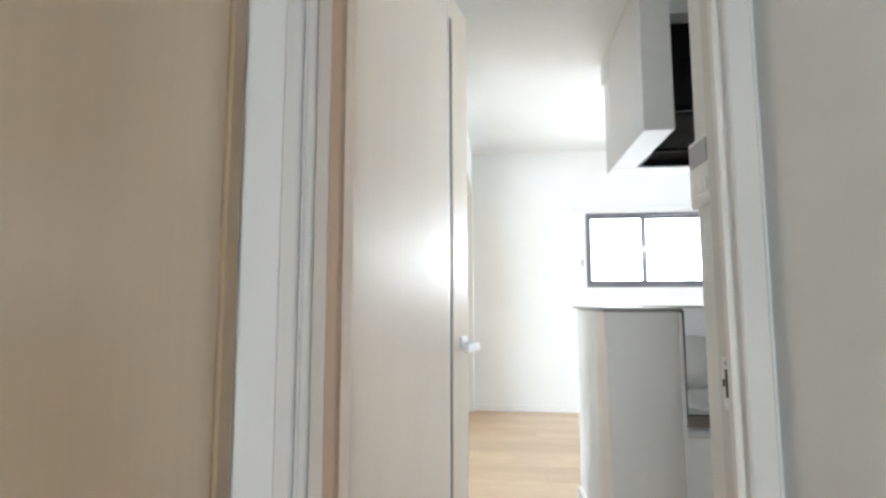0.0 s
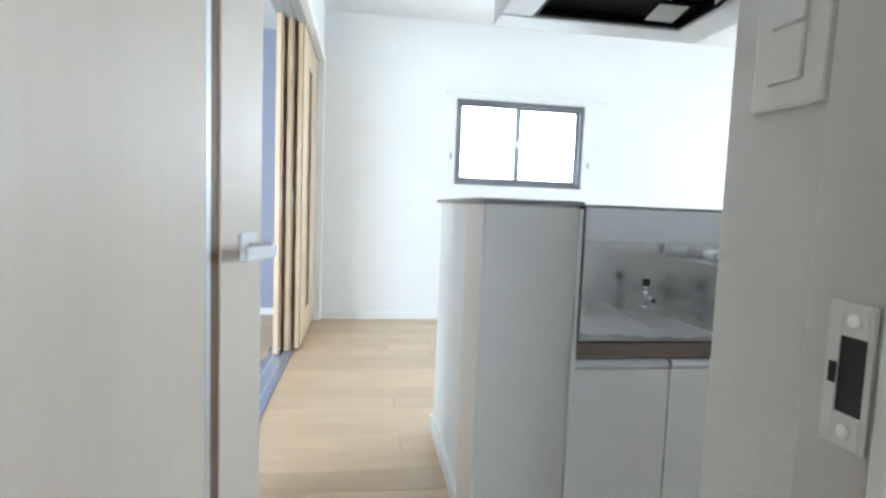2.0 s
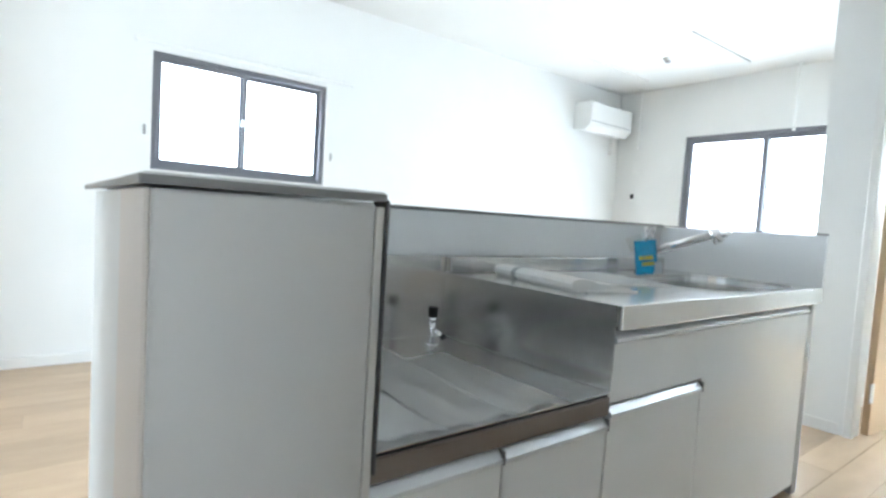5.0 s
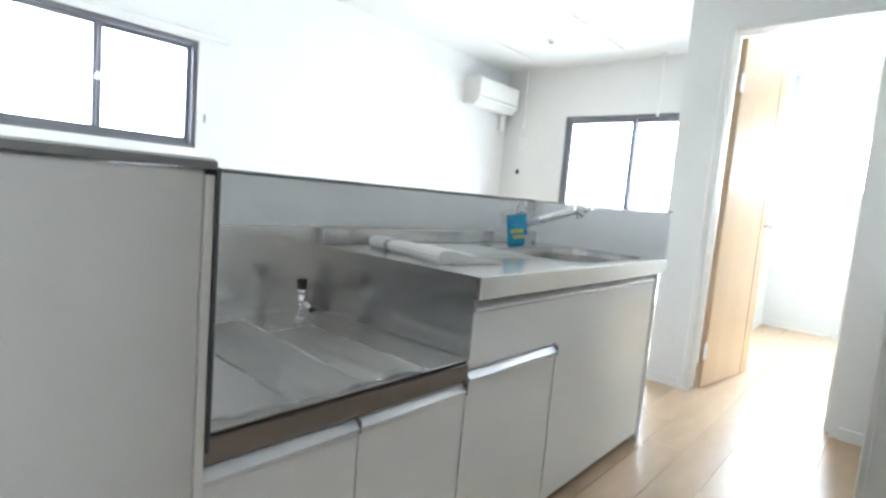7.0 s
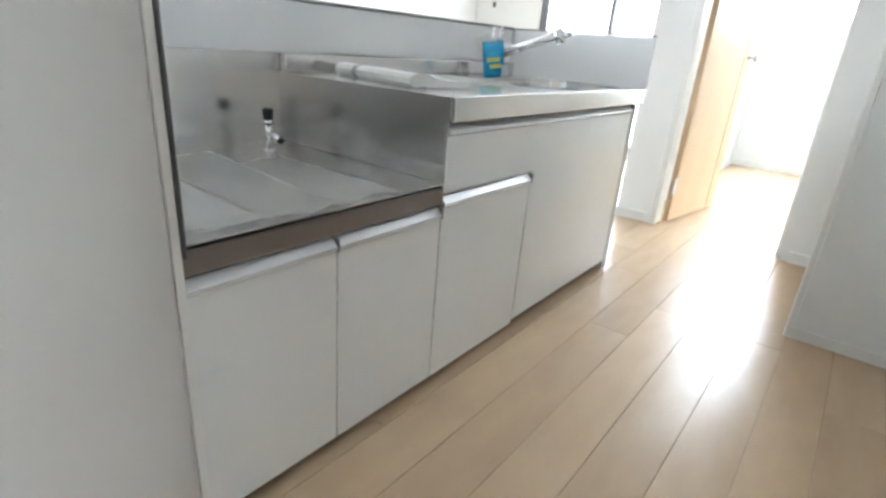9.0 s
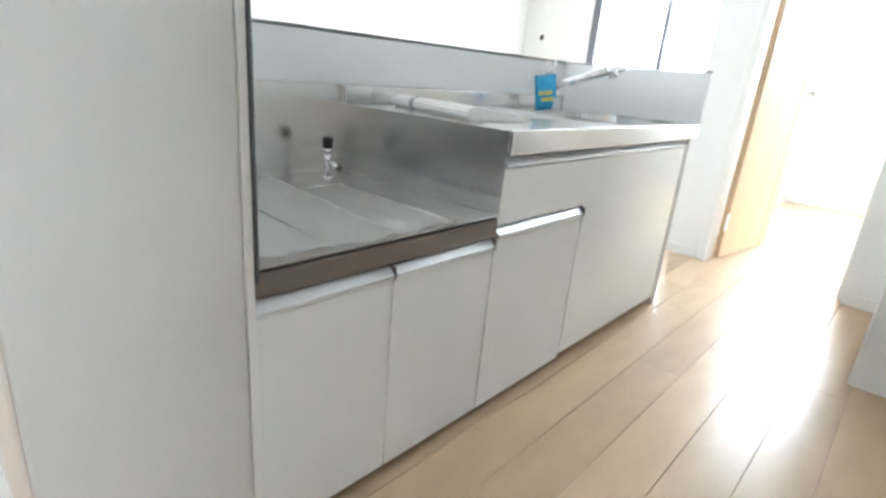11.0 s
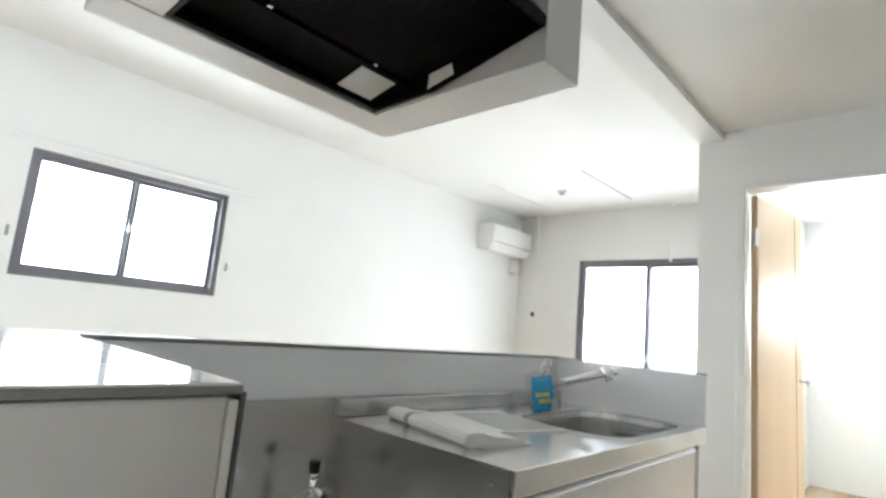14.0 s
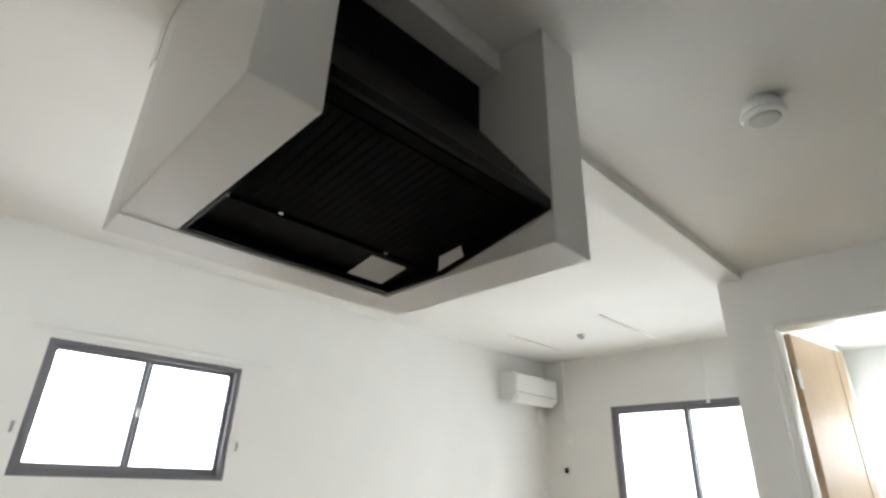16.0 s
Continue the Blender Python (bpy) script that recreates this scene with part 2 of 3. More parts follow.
wall("wall_side_room_far", boxes((FARX, -1.8, 0, FARX + 0.14, -0.85, LCEIL), (FARX, 0.16, 0, FARX + 0.14, 0.298, LCEIL), (FARX, -0.85, 0, FARX + 0.14, 0.16, 1.27), (FARX, -0.85, 1.88, FARX + 0.14, 0.16, LCEIL)))
wall("wall_side_room_south", boxes((2.95, -1.9, 0, FARX + 0.14, -1.8, LCEIL)))
wall("wall_side_room_west", boxes((2.85, -1.8, 0, 2.948, -0.742, LCEIL)))

solid("ceiling_kitchen", boxes((WEST - 0.2, -1.6, KCEIL, -0.104, -0.09, KCEIL + 0.3), (-0.104, -1.6, KCEIL, 2.85, 0.17, KCEIL + 0.3), (-0.104, 0.17, KCEIL, 0.757, 0.53, KCEIL + 0.3), (WEST, -0.09, KCEIL, -0.104, 0.87, KCEIL + 0.3)), CEILING, "white papered kitchen ceiling", "ceiling", "structure")
solid("ceiling_living", boxes((WEST, 0.17, LCEIL - 0.004, EAST, NORTH, LCEIL + 0.16)), CEILING, "white papered living room ceiling", "ceiling", "structure")
solid("ceiling_hall", boxes((-1.25, -4.0, KCEIL, -0.2, -1.2, KCEIL + 0.14)), CEILING, "white papered hall ceiling", "ceiling", "structure")
solid("ceiling_bedroom", boxes((-4.2, -0.4, 2.36, WEST - 0.14, 3.11, 2.50)), CEILING, "white papered bedroom ceiling", "ceiling", "structure")
solid("ceiling_side_room", boxes((2.95, -1.8, LCEIL - 0.1, FARX, 0.20, LCEIL + 0.1)), CEILING, "white papered side room ceiling", "ceiling", "structure")
wall("beam_east", boxes((0.771, 0.17, 2.30, 2.85, 0.30, LCEIL)), None, "white papered beam between kitchen and living room")
wall("beam_back", boxes((-0.105, 0.66, 2.2, 0.770, 0.72, LCEIL)), None, "white papered panel behind the range hood casing")

# skirting
tagged(solid("baseboard", boxes((WEST, 2.955, 0, EAST, NORTH, 0.06), (WEST, -0.62, 0, WEST + 0.01, SL0 - 0.03, 0.06), (1.837, -1.5, 0, 1.845, -0.744, 0.045),
                         (2.76, -0.735, 0, 2.77, -0.635, 0.06), (2.84, 0.12, 0, 2.85, 0.31, 0.06), (2.84, 0.30, 0, EAST, 0.31, 0.06),
                         (FARX - 0.01, -1.8, 0, FARX, 0.2, 0.06), (2.95, 0.19, 0, FARX, 0.2, 0.06), (-4.2, 3.10, 0, WEST - 0.14, 3.11, 0.06),
                         (EAST - 0.01, W2[1] + 0.05, 0, EAST, NORTH, 0.06)), TRIM), "white painted skirting board along the walls", "baseboard", kind="structure")


# ---- windows ----
def sliding_window(name, width, height, label, m, metal=ALUFRAME, s=0.024):
    """Outer frame in the xz plane from (0, 0, 0); the room is towards -y."""
    w = thing(name, label, "window", m, kind="structure")
    f = 0.032
    part("window_frame", boxes((0, 0.0, 0, f, 0.09, height), (width - f, 0.0, 0, width, 0.09, height), (f, 0.0, 0, width - f, 0.09, f), (f, 0.0, height - f, width - f, 0.09, height), bevel=0.002), metal, w, "aluminium frame")
    half = width / 2 - 0.015
    for k, (x0, x1, y) in enumerate(((f, half + 0.02, 0.012), (half - 0.02, width - f, 0.045))):
        part("sash", boxes((x0, y, f, x0 + s, y + 0.028, height - f), (x1 - s, y, f, x1, y + 0.028, height - f), (x0 + s, y, f, x1 - s, y + 0.028, f + 0.035), (x0 + s, y, height - f - s, x1 - s, y + 0.028, height - f), bevel=0.002), metal, w)
        p = part("pane", boxes((x0 + s, y + 0.011, f + 0.035, x1 - s, y + 0.016, height - f - s)), GLASS, w, "clear glass pane washed out by daylight")
        p.visible_shadow = False
    bm = boxes((half - 0.012, -0.006, height * 0.47, half + 0.012, 0.012, height * 0.47 + 0.05), bevel=0.004)
    rod(bm, (half, -0.012, height * 0.5), (half, 0.0, height * 0.5), 0.012)
    part("latch", bm, ALU, w, "silver crescent latch")
    t = 0.022
    part("trim", boxes((-t, -0.008, -t, 0, 0.0, height + t), (width, -0.008, -t, width + t, 0.0, height + t), (0, -0.008, height, width, 0.0, height + t), (0, -0.012, -t, width, 0.0, 0), bevel=0.002), TRIM, w, "white window lining")
    return w


sliding_window("window_1", W1[1] - W1[0], W1[3] - W1[2], "grey aluminium sliding window with two bright panes", pose(W1[0], NORTH + 0.02, W1[2]))
sliding_window("window_2", W2[1] - W2[0], W2[3] - W2[2], "tall grey aluminium sliding window to the balcony side", pose(EAST + 0.02, W2[1], W2[2], 0, 0, -90), ALUFRAME, 0.045)
sliding_window("window_3", 1.01, 0.61, "small white lined window in the side room", pose(FARX + 0.02, 0.16, 1.27, 0, 0, -90), TRIM)

solid("backdrop", boxes((-1.5, 4.6, -0.5, 3.0, 4.62, 4.0)), DAYLIGHT, "bright overcast daylight outside the window", "sky", "structure")
solid("backdrop", boxes((7.2, -3.0, -1.5, 7.22, 5.0, 4.5)), DAYLIGHT, "bright overcast daylight outside the window", "sky", "structure")


def curtain_rail(x0, x1, y, z):
    r = thing("curtain_rail", "slim white curtain rail above the window", "curtain rail")
    part("rail", boxes((x0, y - 0.035, z, x1, y - 0.018, z + 0.022), bevel=0.004), PLASTIC, r)
    for x in (x0 + 0.06, (x0 + x1) / 2, x1 - 0.06):
        part("bracket", boxes((x - 0.012, y - 0.03, z + 0.02, x + 0.012, y, z + 0.034), bevel=0.003), PLASTIC, r)
    for x in (x0, x1):
        part("end_cap", boxes((x - 0.014, y - 0.038, z - 0.004, x + 0.014, y - 0.015, z + 0.026), bevel=0.005), PLASTIC, r)


curtain_rail(0.066, 1.476, NORTH, W1[3] + 0.032)


def tieback(x, z):
    h = thing("curtain_hook", "small white curtain tieback hook on the wall", "hook", group="tieback hooks")
    part("plate", boxes((x - 0.008, NORTH - 0.006, z - 0.03, x + 0.008, NORTH, z + 0.03), bevel=0.003), GREYPLASTIC, h)
    bm = bmesh.new()
    rod(bm, (x, NORTH - 0.004, z - 0.01), (x, NORTH - 0.035, z), 0.004, seg=10)
    part("hook", bm, GREYPLASTIC, h)


tieback(0.117, 1.40)
tieback(1.335, 1.375)


sr = thing("curtain_rail", "slim white curtain rail above the side room window", "curtain rail")
part("rail", boxes((FARX - 0.05, -0.92, 1.925, FARX - 0.03, 0.19, 1.947), bevel=0.004), PLASTIC, sr)
for y in (-0.80, 0.12):
    part("bracket", boxes((FARX - 0.04, y - 0.012, 1.946, FARX, y + 0.012, 1.96), bevel=0.003), PLASTIC, sr)

# ---- hall door ----
def casing(name, rows, label, material=None):
    return solid(name, boxes(*rows, bevel=0.004), material or TRIM, label, "door frame", "structure")


casing("door_frame_1", ((-1.114, -1.175, 0, -1.076, -0.99, 2.06), (-1.076, -1.165, 0, -1.064, -0.992, 2.06), (-1.064, -1.175, 0, -1.048, -0.992, 2.06), (-0.28, -1.235, 0, -0.234, -1.125, 2.06), (-1.048, -1.235, 2.03, -0.28, -0.995, 2.09)), "off-white moulded door frame of the hall door", CASING)
casing("frame_strip", ((-0.292, -1.215, 0, -0.28, -1.19, 2.03),), "thin white door stop strip in the frame", TRIM)


def lever(parent, x, z, side, d):
    """A square lever on a leaf whose face lies at y = side*0.017; the lever points towards -x*d."""
    y = side * 0.017
    part("rosette", boxes((x - 0.030, min(y, y + side * 0.009), z - 0.014, x + 0.030, max(y, y + side * 0.009), z + 0.022), bevel=0.003), ALU, parent, "satin aluminium rose")
    bm = bmesh.new()
    rod(bm, (x, y, z - 0.004), (x, y + side * 0.05, z - 0.004), 0.009)
    a, b = sorted((x + 0.012 * d, x - 0.110 * d))
    box(bm, a, min(y + side * 0.042, y + side * 0.056), z - 0.020, b, max(y + side * 0.042, y + side * 0.056), z + 0.003, bevel=0.003)
    part("lever", bm, ALU, parent, "satin aluminium lever")


leaf_angle = math.degrees(math.atan2(-0.391 + 1.135, -0.803 + 0.99))
door_hall = thing("door_1", "pale wood hall door standing open with a dark inlay strip", "door", pose(-0.99, -1.135, 0.008, 0, 0, leaf_angle), kind="structure")
LW = 0.768
part("leaf", boxes((0, -0.017, 0, 0.571, 0.017, 2.015), (0.616, -0.017, 0, LW, 0.017, 2.015), (0.571, -0.017, 1.93, 0.616, 0.017, 2.015), (0.571, -0.012, 0, 0.616, 0.012, 1.93), bevel=0.0015), DOORWOOD, door_hall)
# silver strip imitates the highlight along the groove's edge
part("highlight_strip", boxes((0.572, -0.0165, 0.004, 0.586, -0.0125, 1.929)), ALU, door_hall, "pale silver strip imitating the highlight beside the groove")
part("inlay_groove", boxes((0.587, -0.0145, 0.004, 0.615, -0.0125, 1.929)), DARKGROOVE, door_hall, "dark brown groove")
lever(door_hall, LW - 0.064, 0.882, -1, 1)
lever(door_hall, LW - 0.064, 0.882, 1, 1)
for z in (0.25, 1.80):
    bm = bmesh.new()
    rod(bm, (-0.006, -0.02, z - 0.05), (-0.006, -0.02, z + 0.05), 0.008)
    part("hinge", bm, ALU, door_hall, "silver hinge")

# brown strip stands in for the shaded reveal on the hinge side
solid("frame_strip", boxes((-1.018, -1.165, 0, -0.996, -1.12, 2.03), bevel=0.002), mat("brown_hinge_shade", (0.42, 0.30, 0.21), 0.45), "brown strip standing in for shade at the door hinge", "door frame", "structure")

solid("door_jamb", boxes((-1.0478, -1.16, 0, -1.0185, -1.0, 2.03), bevel=0.002), JAMB, "taupe inner jamb of the hall door frame", "door frame", "structure")

# strike plate on the frame
st = thing("strike_plate", "silver strike plate with a dark latch hole in the frame", "strike plate")
part("plate", boxes((-0.2825, -1.181, 0.828, -0.2805, -1.176, 0.922), (-0.2825, -1.157, 0.828, -0.2805, -1.148, 0.922), (-0.2825, -1.176, 0.828, -0.2805, -1.157, 0.850), (-0.2825, -1.176, 0.900, -0.2805, -1.157, 0.922), bevel=0.0005), PLASTIC, st, "off-white plate")
part("latch_hole", boxes((-0.2812, -1.176, 0.850, -0.2803, -1.157, 0.900)), RUBBER, st, "black latch hole")
part("latch_lip", boxes((-0.2845, -1.158, 0.868, -0.2826, -1.152, 0.882), bevel=0.0008), RUBBER, st, "dark latch lip")
for z in (0.839, 0.911):
    bm = bmesh.new()
    rod(bm, (-0.2836, -1.1665, z), (-0.2826, -1.1665, z), 0.0045, seg=12)
    part("screw", bm, CHROME, st)

# closed storage door in the hall's left wall
hd = thing("door_2", "closed tan wood veneer door in the hall", "door", kind="structure")
part("leaf", boxes((-1.245, -2.02, 0.008, -1.21, -1.217, 2.01), bevel=0.002), HALLWOOD, hd)
part("door_frame", boxes((-1.26, -1.215, 0, -1.203, -1.160, 2.05), (-1.26, -2.062, 0, -1.203, -2.022, 2.05), (-1.26, -2.02, 2.012, -1.203, -1.217, 2.05), bevel=0.004), FRAMEWOOD, hd)


def switch_plate(name, m, w, h, label, rockers=2, category="switch"):
    """A wall plate in the xz plane, its face towards -y."""
    s = thing(name, label, category, m)
    part("plate", boxes((-w / 2, -0.008, -h / 2, w / 2, 0, h / 2), bevel=0.003, seg=2), PLASTIC, s)
    n = max(1, rockers)
    for k in range(n):
        z0 = -h * 0.36 + k * h * 0.72 / n
        part("rocker", boxes((-w * 0.22, -0.012, z0 + 0.002, w * 0.22, -0.0075, z0 + h * 0.72 / n - 0.002), bevel=0.001), PLASTIC, s)
    return s


# west-facing end of the hall partition carries the controls
switch_plate("light_switch", pose(-0.251, -1.065, 1.125, 0, 0, -90), 0.075, 0.125, "white rocker switch plate beside the hall door")
ic = thing("bath_controller", "white wall controller with a grey display", "controller", pose(-0.251, -1.065, 1.285, 0, 0, -90))
part("body", boxes((-0.055, -0.022, -0.07, 0.055, 0, 0.07), bevel=0.005, seg=2), PLASTIC, ic)
part("display", boxes((-0.045, -0.0245, 0.012, 0.045, -0.021, 0.06), bevel=0.001), GREYPLASTIC, ic, "grey display")
for k in range(3):
    part("button", boxes((-0.04 + 0.029 * k, -0.025, -0.045, -0.018 + 0.029 * k, -0.021, -0.02), bevel=0.001), PLASTIC, ic)
switch_plate("light_switch", pose(WEST, -0.03, 1.13, 0, 0, 90), 0.07, 0.12, "white rocker switch plate on the living room wall")
switch_plate("wall_socket", pose(WEST, -0.037, 0.43, 0, 0, 90), 0.07, 0.12, "white wall socket near the floor", 2, "socket")
switch_plate("intercom_plate", pose(EAST, 2.693, 1.661, 0, 0, -90), 0.11, 0.14, "white blank plate on the wall below the air conditioner", 1, "plate")
sp = switch_plate("wall_socket", pose(EAST, 2.725, 1.345, 0, 0, -90), 0.075, 0.12, "white socket with a dark centre on the wall", 1, "socket")
part("socket_hole", boxes((-0.022, -0.0145, -0.026, 0.022, -0.0125, 0.026), bevel=0.001), RUBBER, sp, "dark socket hole")

# ---- sliding doors to the bedroom ----
part_rows = ((-1.13, 1.86), (-1.075, 1.93), (-1.02, 1.99))
casing("sliding_door_frame", ((WEST - 0.15, SL0 - 0.025, 0, WEST + 0.012, SL0 + 0.004, SLH), (WEST - 0.15, SL1 - 0.004, 0, WEST + 0.012, SL1 + 0.03, SLH + 0.03), (WEST - 0.15, SL0 - 0.025, SLH - 0.004, WEST + 0.012, SL1, SLH + 0.03)), "white frame round the wide sliding door opening")
solid("head_track", boxes(*[(x - 0.008, SL0 + 0.005, SLH - 0.014, x + 0.042, SL1 - 0.005, SLH - 0.005) for x, _ in part_rows]), GREYPLASTIC, "grey head track of the sliding doors", "track", "structure")
tr = thing("floor_track", "blue-grey aluminium floor track of the sliding doors", "track", kind="structure")
part("track_plate", boxes((WEST - 0.22, SL0, 0.006, WEST - 0.085, SL1, 0.0115), bevel=0.001), mat("blue_grey_aluminium", (0.42, 0.46, 0.56), 0.35, 0.7, scale=10), tr)
for x in (-1.127, -1.07):
    part("rail", boxes((x, SL0, 0.0116, x + 0.006, SL1, 0.015)), ALU, tr)


def sliding_panel(x, y0, y1, label):
    p = thing("sliding_door", label, "sliding door", group="stacked sliding doors")
    z0, z1, t = 0.018, SLH - 0.015, 0.034
    g0, g1 = y0 + (y1 - y0) * 0.36, y0 + (y1 - y0) * 0.55
    part("leaf", boxes((x, y0, z0, x + t, g0, z1), (x, g1, z0, x + t, y1, z1), (x, g0, z0, x + t, g1, 0.22), (x, g0, 1.88, x + t, g1, z1)), mat("sliding_door_veneer", (0.66, 0.50, 0.33), 0.36, scale=6, vary=0.06, stretch=(9, 9, 0.4)), p)
    part("glass_slit", boxes((x + 0.012, g0, 0.22, x + 0.022, g1, 1.88)), SLITGLASS, p, "frosted glass slit")
    part("glass_bead", boxes((x + t - 0.006, g0, 0.22, x + t + 0.002, g0 + 0.012, 1.88), (x + t - 0.006, g1 - 0.012, 0.22, x + t + 0.002, g1, 1.88)), DARKGROOVE, p)
    part("edge_strip", boxes((x + t * 0.85, y0 - 0.002, z0, x + t + 0.001, y0 + 0.008, z1)), DARKGROOVE, p, "dark edge seal")
    part("finger_pull", boxes((x + t - 0.002, y0 + 0.05, 0.93, x + t + 0.003, y0 + 0.075, 1.03), bevel=0.001), ALU, p, "silver finger pull")


for (x, y0), lab in zip(part_rows, ("pale wood sliding door pushed open, rearmost of three", "pale wood sliding door pushed open, middle of three", "pale wood sliding door with a frosted slit, foremost of three")):
    sliding_panel(x, y0, SL1 - 0.01, lab)

# ---- half wall and kitchen ----
HX, HY, HT = -0.279, -0.092, 0.985
solid("half_wall", boxes((HX + 0.012, HY + 0.06, 0, -0.008, 0.66, HT), (HX + 0.012, 0.66, 0, 1.968, 0.76, HT)), WALLPAPER, "white papered half-height wall around the kitchen units", "wall", "structure")
ep = thing("end_panel", "tall grey-white panel closing the half wall beside the stove", "panel")
part("board", boxes((HX + 0.004, HY, 0, -0.012, HY + 0.055, HT), bevel=0.004, seg=2), PANEL, ep)
part("edge_trim", boxes((-0.012, HY - 0.002, 0, 0.0, HY + 0.055, HT - 0.004), bevel=0.001), TRIM, ep, "white edge strip")
# beige puts a reflected tone on the front of the white side face
part("tint_strip", boxes((HX - 0.002, HY + 0.004, 0, HX + 0.004, HY + 0.21, HT), bevel=0.002), BEIGE_TINT, ep, "side strip with a beige reflected tone in its colour")
tagged(solid("half_wall_baseboard", boxes((HX - 0.002, HY + 0.06, 0, HX + 0.012, 0.77, 0.06)), TRIM), "white painted skirting board on the half wall", "baseboard", kind="structure")
cap = thing("half_wall_cap", "glossy light grey cap board on the half wall", "cap board")
part("cap_top", boxes((HX - 0.006, HY - 0.004, HT + 0.004, 0.0, 0.65, HT + 0.016), (HX - 0.006, 0.65, HT + 0.004, 1.98, 0.775, HT + 0.016), bevel=0.002), CAPTOP, cap)
part("cap_edge", boxes((HX - 0.007, HY - 0.006, HT + 0.003, 0.001, HY - 0.002, HT + 0.013), (HX - 0.008, HY - 0.002, HT + 0.003, HX - 0.004, 0.775, HT + 0.013), bevel=0.001), CAPGREY, cap, "dark grey cap edge")

ST, SK, XS, XE, XR, YB = 0.592, 0.797, 0.684, 1.897, 1.966, 0.645
shield = thing("steel_shield", "dark-edged steel heat shield beside the stove top", "heat shield")
part("sheet", boxes((0.001, -0.06, ST + 0.003, 0.006, YB, HT + 0.002)), STEEL, shield)
part("edge_bead", boxes((0.0005, -0.098, ST + 0.02, 0.0065, -0.06, HT + 0.006), bevel=0.002), BEAD, shield, "dark rounded edge bead")

splash = thing("backsplash", "satin grey splash panel behind the counter", "backsplash")
part("back_panel", boxes((0.007, YB, SK + 0.055, XR, YB + 0.008, HT + 0.008), bevel=0.001), STEELSPLASH, splash)
part("side_panel", boxes((XR - 0.008, -0.016, SK - 0.056, XR, YB - 0.001, HT + 0.008), bevel=0.001), STEELSPLASH, splash)
part("stove_back", boxes((0.007, YB - 0.003, ST + 0.002, XS, YB + 0.007, SK + 0.054)), STEEL, splash, "brushed steel sheet behind the stove")
part("top_bead", boxes((0.007, YB - 0.004, HT + 0.009, XR, YB + 0.010, HT + 0.019), (XR - 0.010, -0.018, HT + 0.009, XR + 0.002, YB - 0.004, HT + 0.016), bevel=0.002), CAPGREY, splash, "grey top bead")

# stove cabinet
sc = thing("stove_cabinet", "low grey-white cabinet with two doors under the stove shelf", "cabinet")
part("body", boxes((0.006, 0.022, 0.05, XS - 0.004, YB - 0.01, ST - 0.05)), PANEL, sc)
part("kickboard", boxes((0.006, 0.075, 0.0, XS - 0.004, 0.09, 0.05)), GREYPLASTIC, sc, "grey kickboard")
part("front_band", boxes((0.004, -0.004, 0.541, XS - 0.002, 0.022, ST - 0.009), bevel=0.002), BAND, sc, "taupe front band")
# solid black strip draws the shade below the shelf edge
part("shadow_gap", boxes((0.005, 0.002, ST - 0.0088, XS - 0.003, 0.022, ST - 0.0022)), RUBBER, sc, "black strip for the shade under the shelf")
part("shelf_top", boxes((0.004, -0.002, ST - 0.002, XS - 0.002, YB - 0.004, ST + 0.002), bevel=0.0008), STEEL, sc, "steel shelf top")


def cabinet_door(parent, x0, x1, z0, z1):
    d = part("door", boxes((x0 + 0.0015, 0.0, z0, x1 - 0.0015, 0.020, z1 - 0.030), bevel=0.0015), CABINET, parent)
    # a sloping pull rail along the top edge
    h = part("handle", prism([(0.020, z1 - 0.002), (0.008, z1 - 0.002), (-0.008, z1 - 0.018), (-0.008, z1 - 0.025), (0.020, z1 - 0.025)], "x", x0 + 0.003, x1 - 0.003), ALU, d, "satin aluminium pull rail")
    part("end_cap", boxes((x1 - 0.0055, -0.010, z1 - 0.028, x1 - 0.0028, 0.019, z1 - 0.001)), CAPGREY, d, "dark end cap")


cabinet_door(sc, 0.006, 0.350, 0.035, 0.535)
cabinet_door(sc, 0.350, XS - 0.002, 0.035, 0.535)

# sink cabinet
kc = thing("sink_cabinet", "grey-white sink cabinet with a drawer and two doors", "cabinet")
part("body", boxes((XS + 0.004, 0.022, 0.05, XE, YB - 0.01, SK - 0.20), (XS + 0.004, 0.022, SK - 0.20, 1.26, YB - 0.01, SK - 0.058), (1.26, 0.022, SK - 0.20, XE, 0.03, SK - 0.058)), PANEL, kc)
part("kickboard", boxes((XS, 0.075, 0, XE + 0.03, 0.09, 0.05)), GREYPLASTIC, kc, "grey kickboard")
# end board's grey carries the shade between cabinet and side panel
part("side_board", boxes((XE + 0.022, 0.006, 0, XR - 0.002, YB - 0.01, SK - 0.058), bevel=0.0015), SHADEBOARD, kc, "end board with the recess shade in its grey")
cabinet_door(kc, XS, 1.118, 0.035, 0.560)
# one L-shaped front runs over the small door and down to the floor beside it
FT = 0.736
front = part("front_panel", prism([(XS + 0.0015, 0.566), (1.1195, 0.566), (1.1195, 0.05), (XE, 0.05), (XE, FT - 0.030), (XS + 0.0015, FT - 0.030)], "y", 0.0, 0.020), CABINET, kc)
part("handle", prism([(0.020, FT - 0.002), (0.008, FT - 0.002), (-0.008, FT - 0.018), (-0.008, FT - 0.025), (0.020, FT - 0.025)], "x", XS + 0.003, XE - 0.012), ALU, front, "satin aluminium pull rail")
part("end_cap", boxes((XE - 0.0118, -0.010, FT - 0.028, XE - 0.001, 0.019, FT - 0.001)), CAPGREY, front, "dark end cap")
part("steel_side", boxes((XS - 0.005, -0.004, ST + 0.003, XS - 0.001, YB - 0.004, SK - 0.006)), STEEL, kc, "brushed steel side sheet")
bm = bmesh.new()
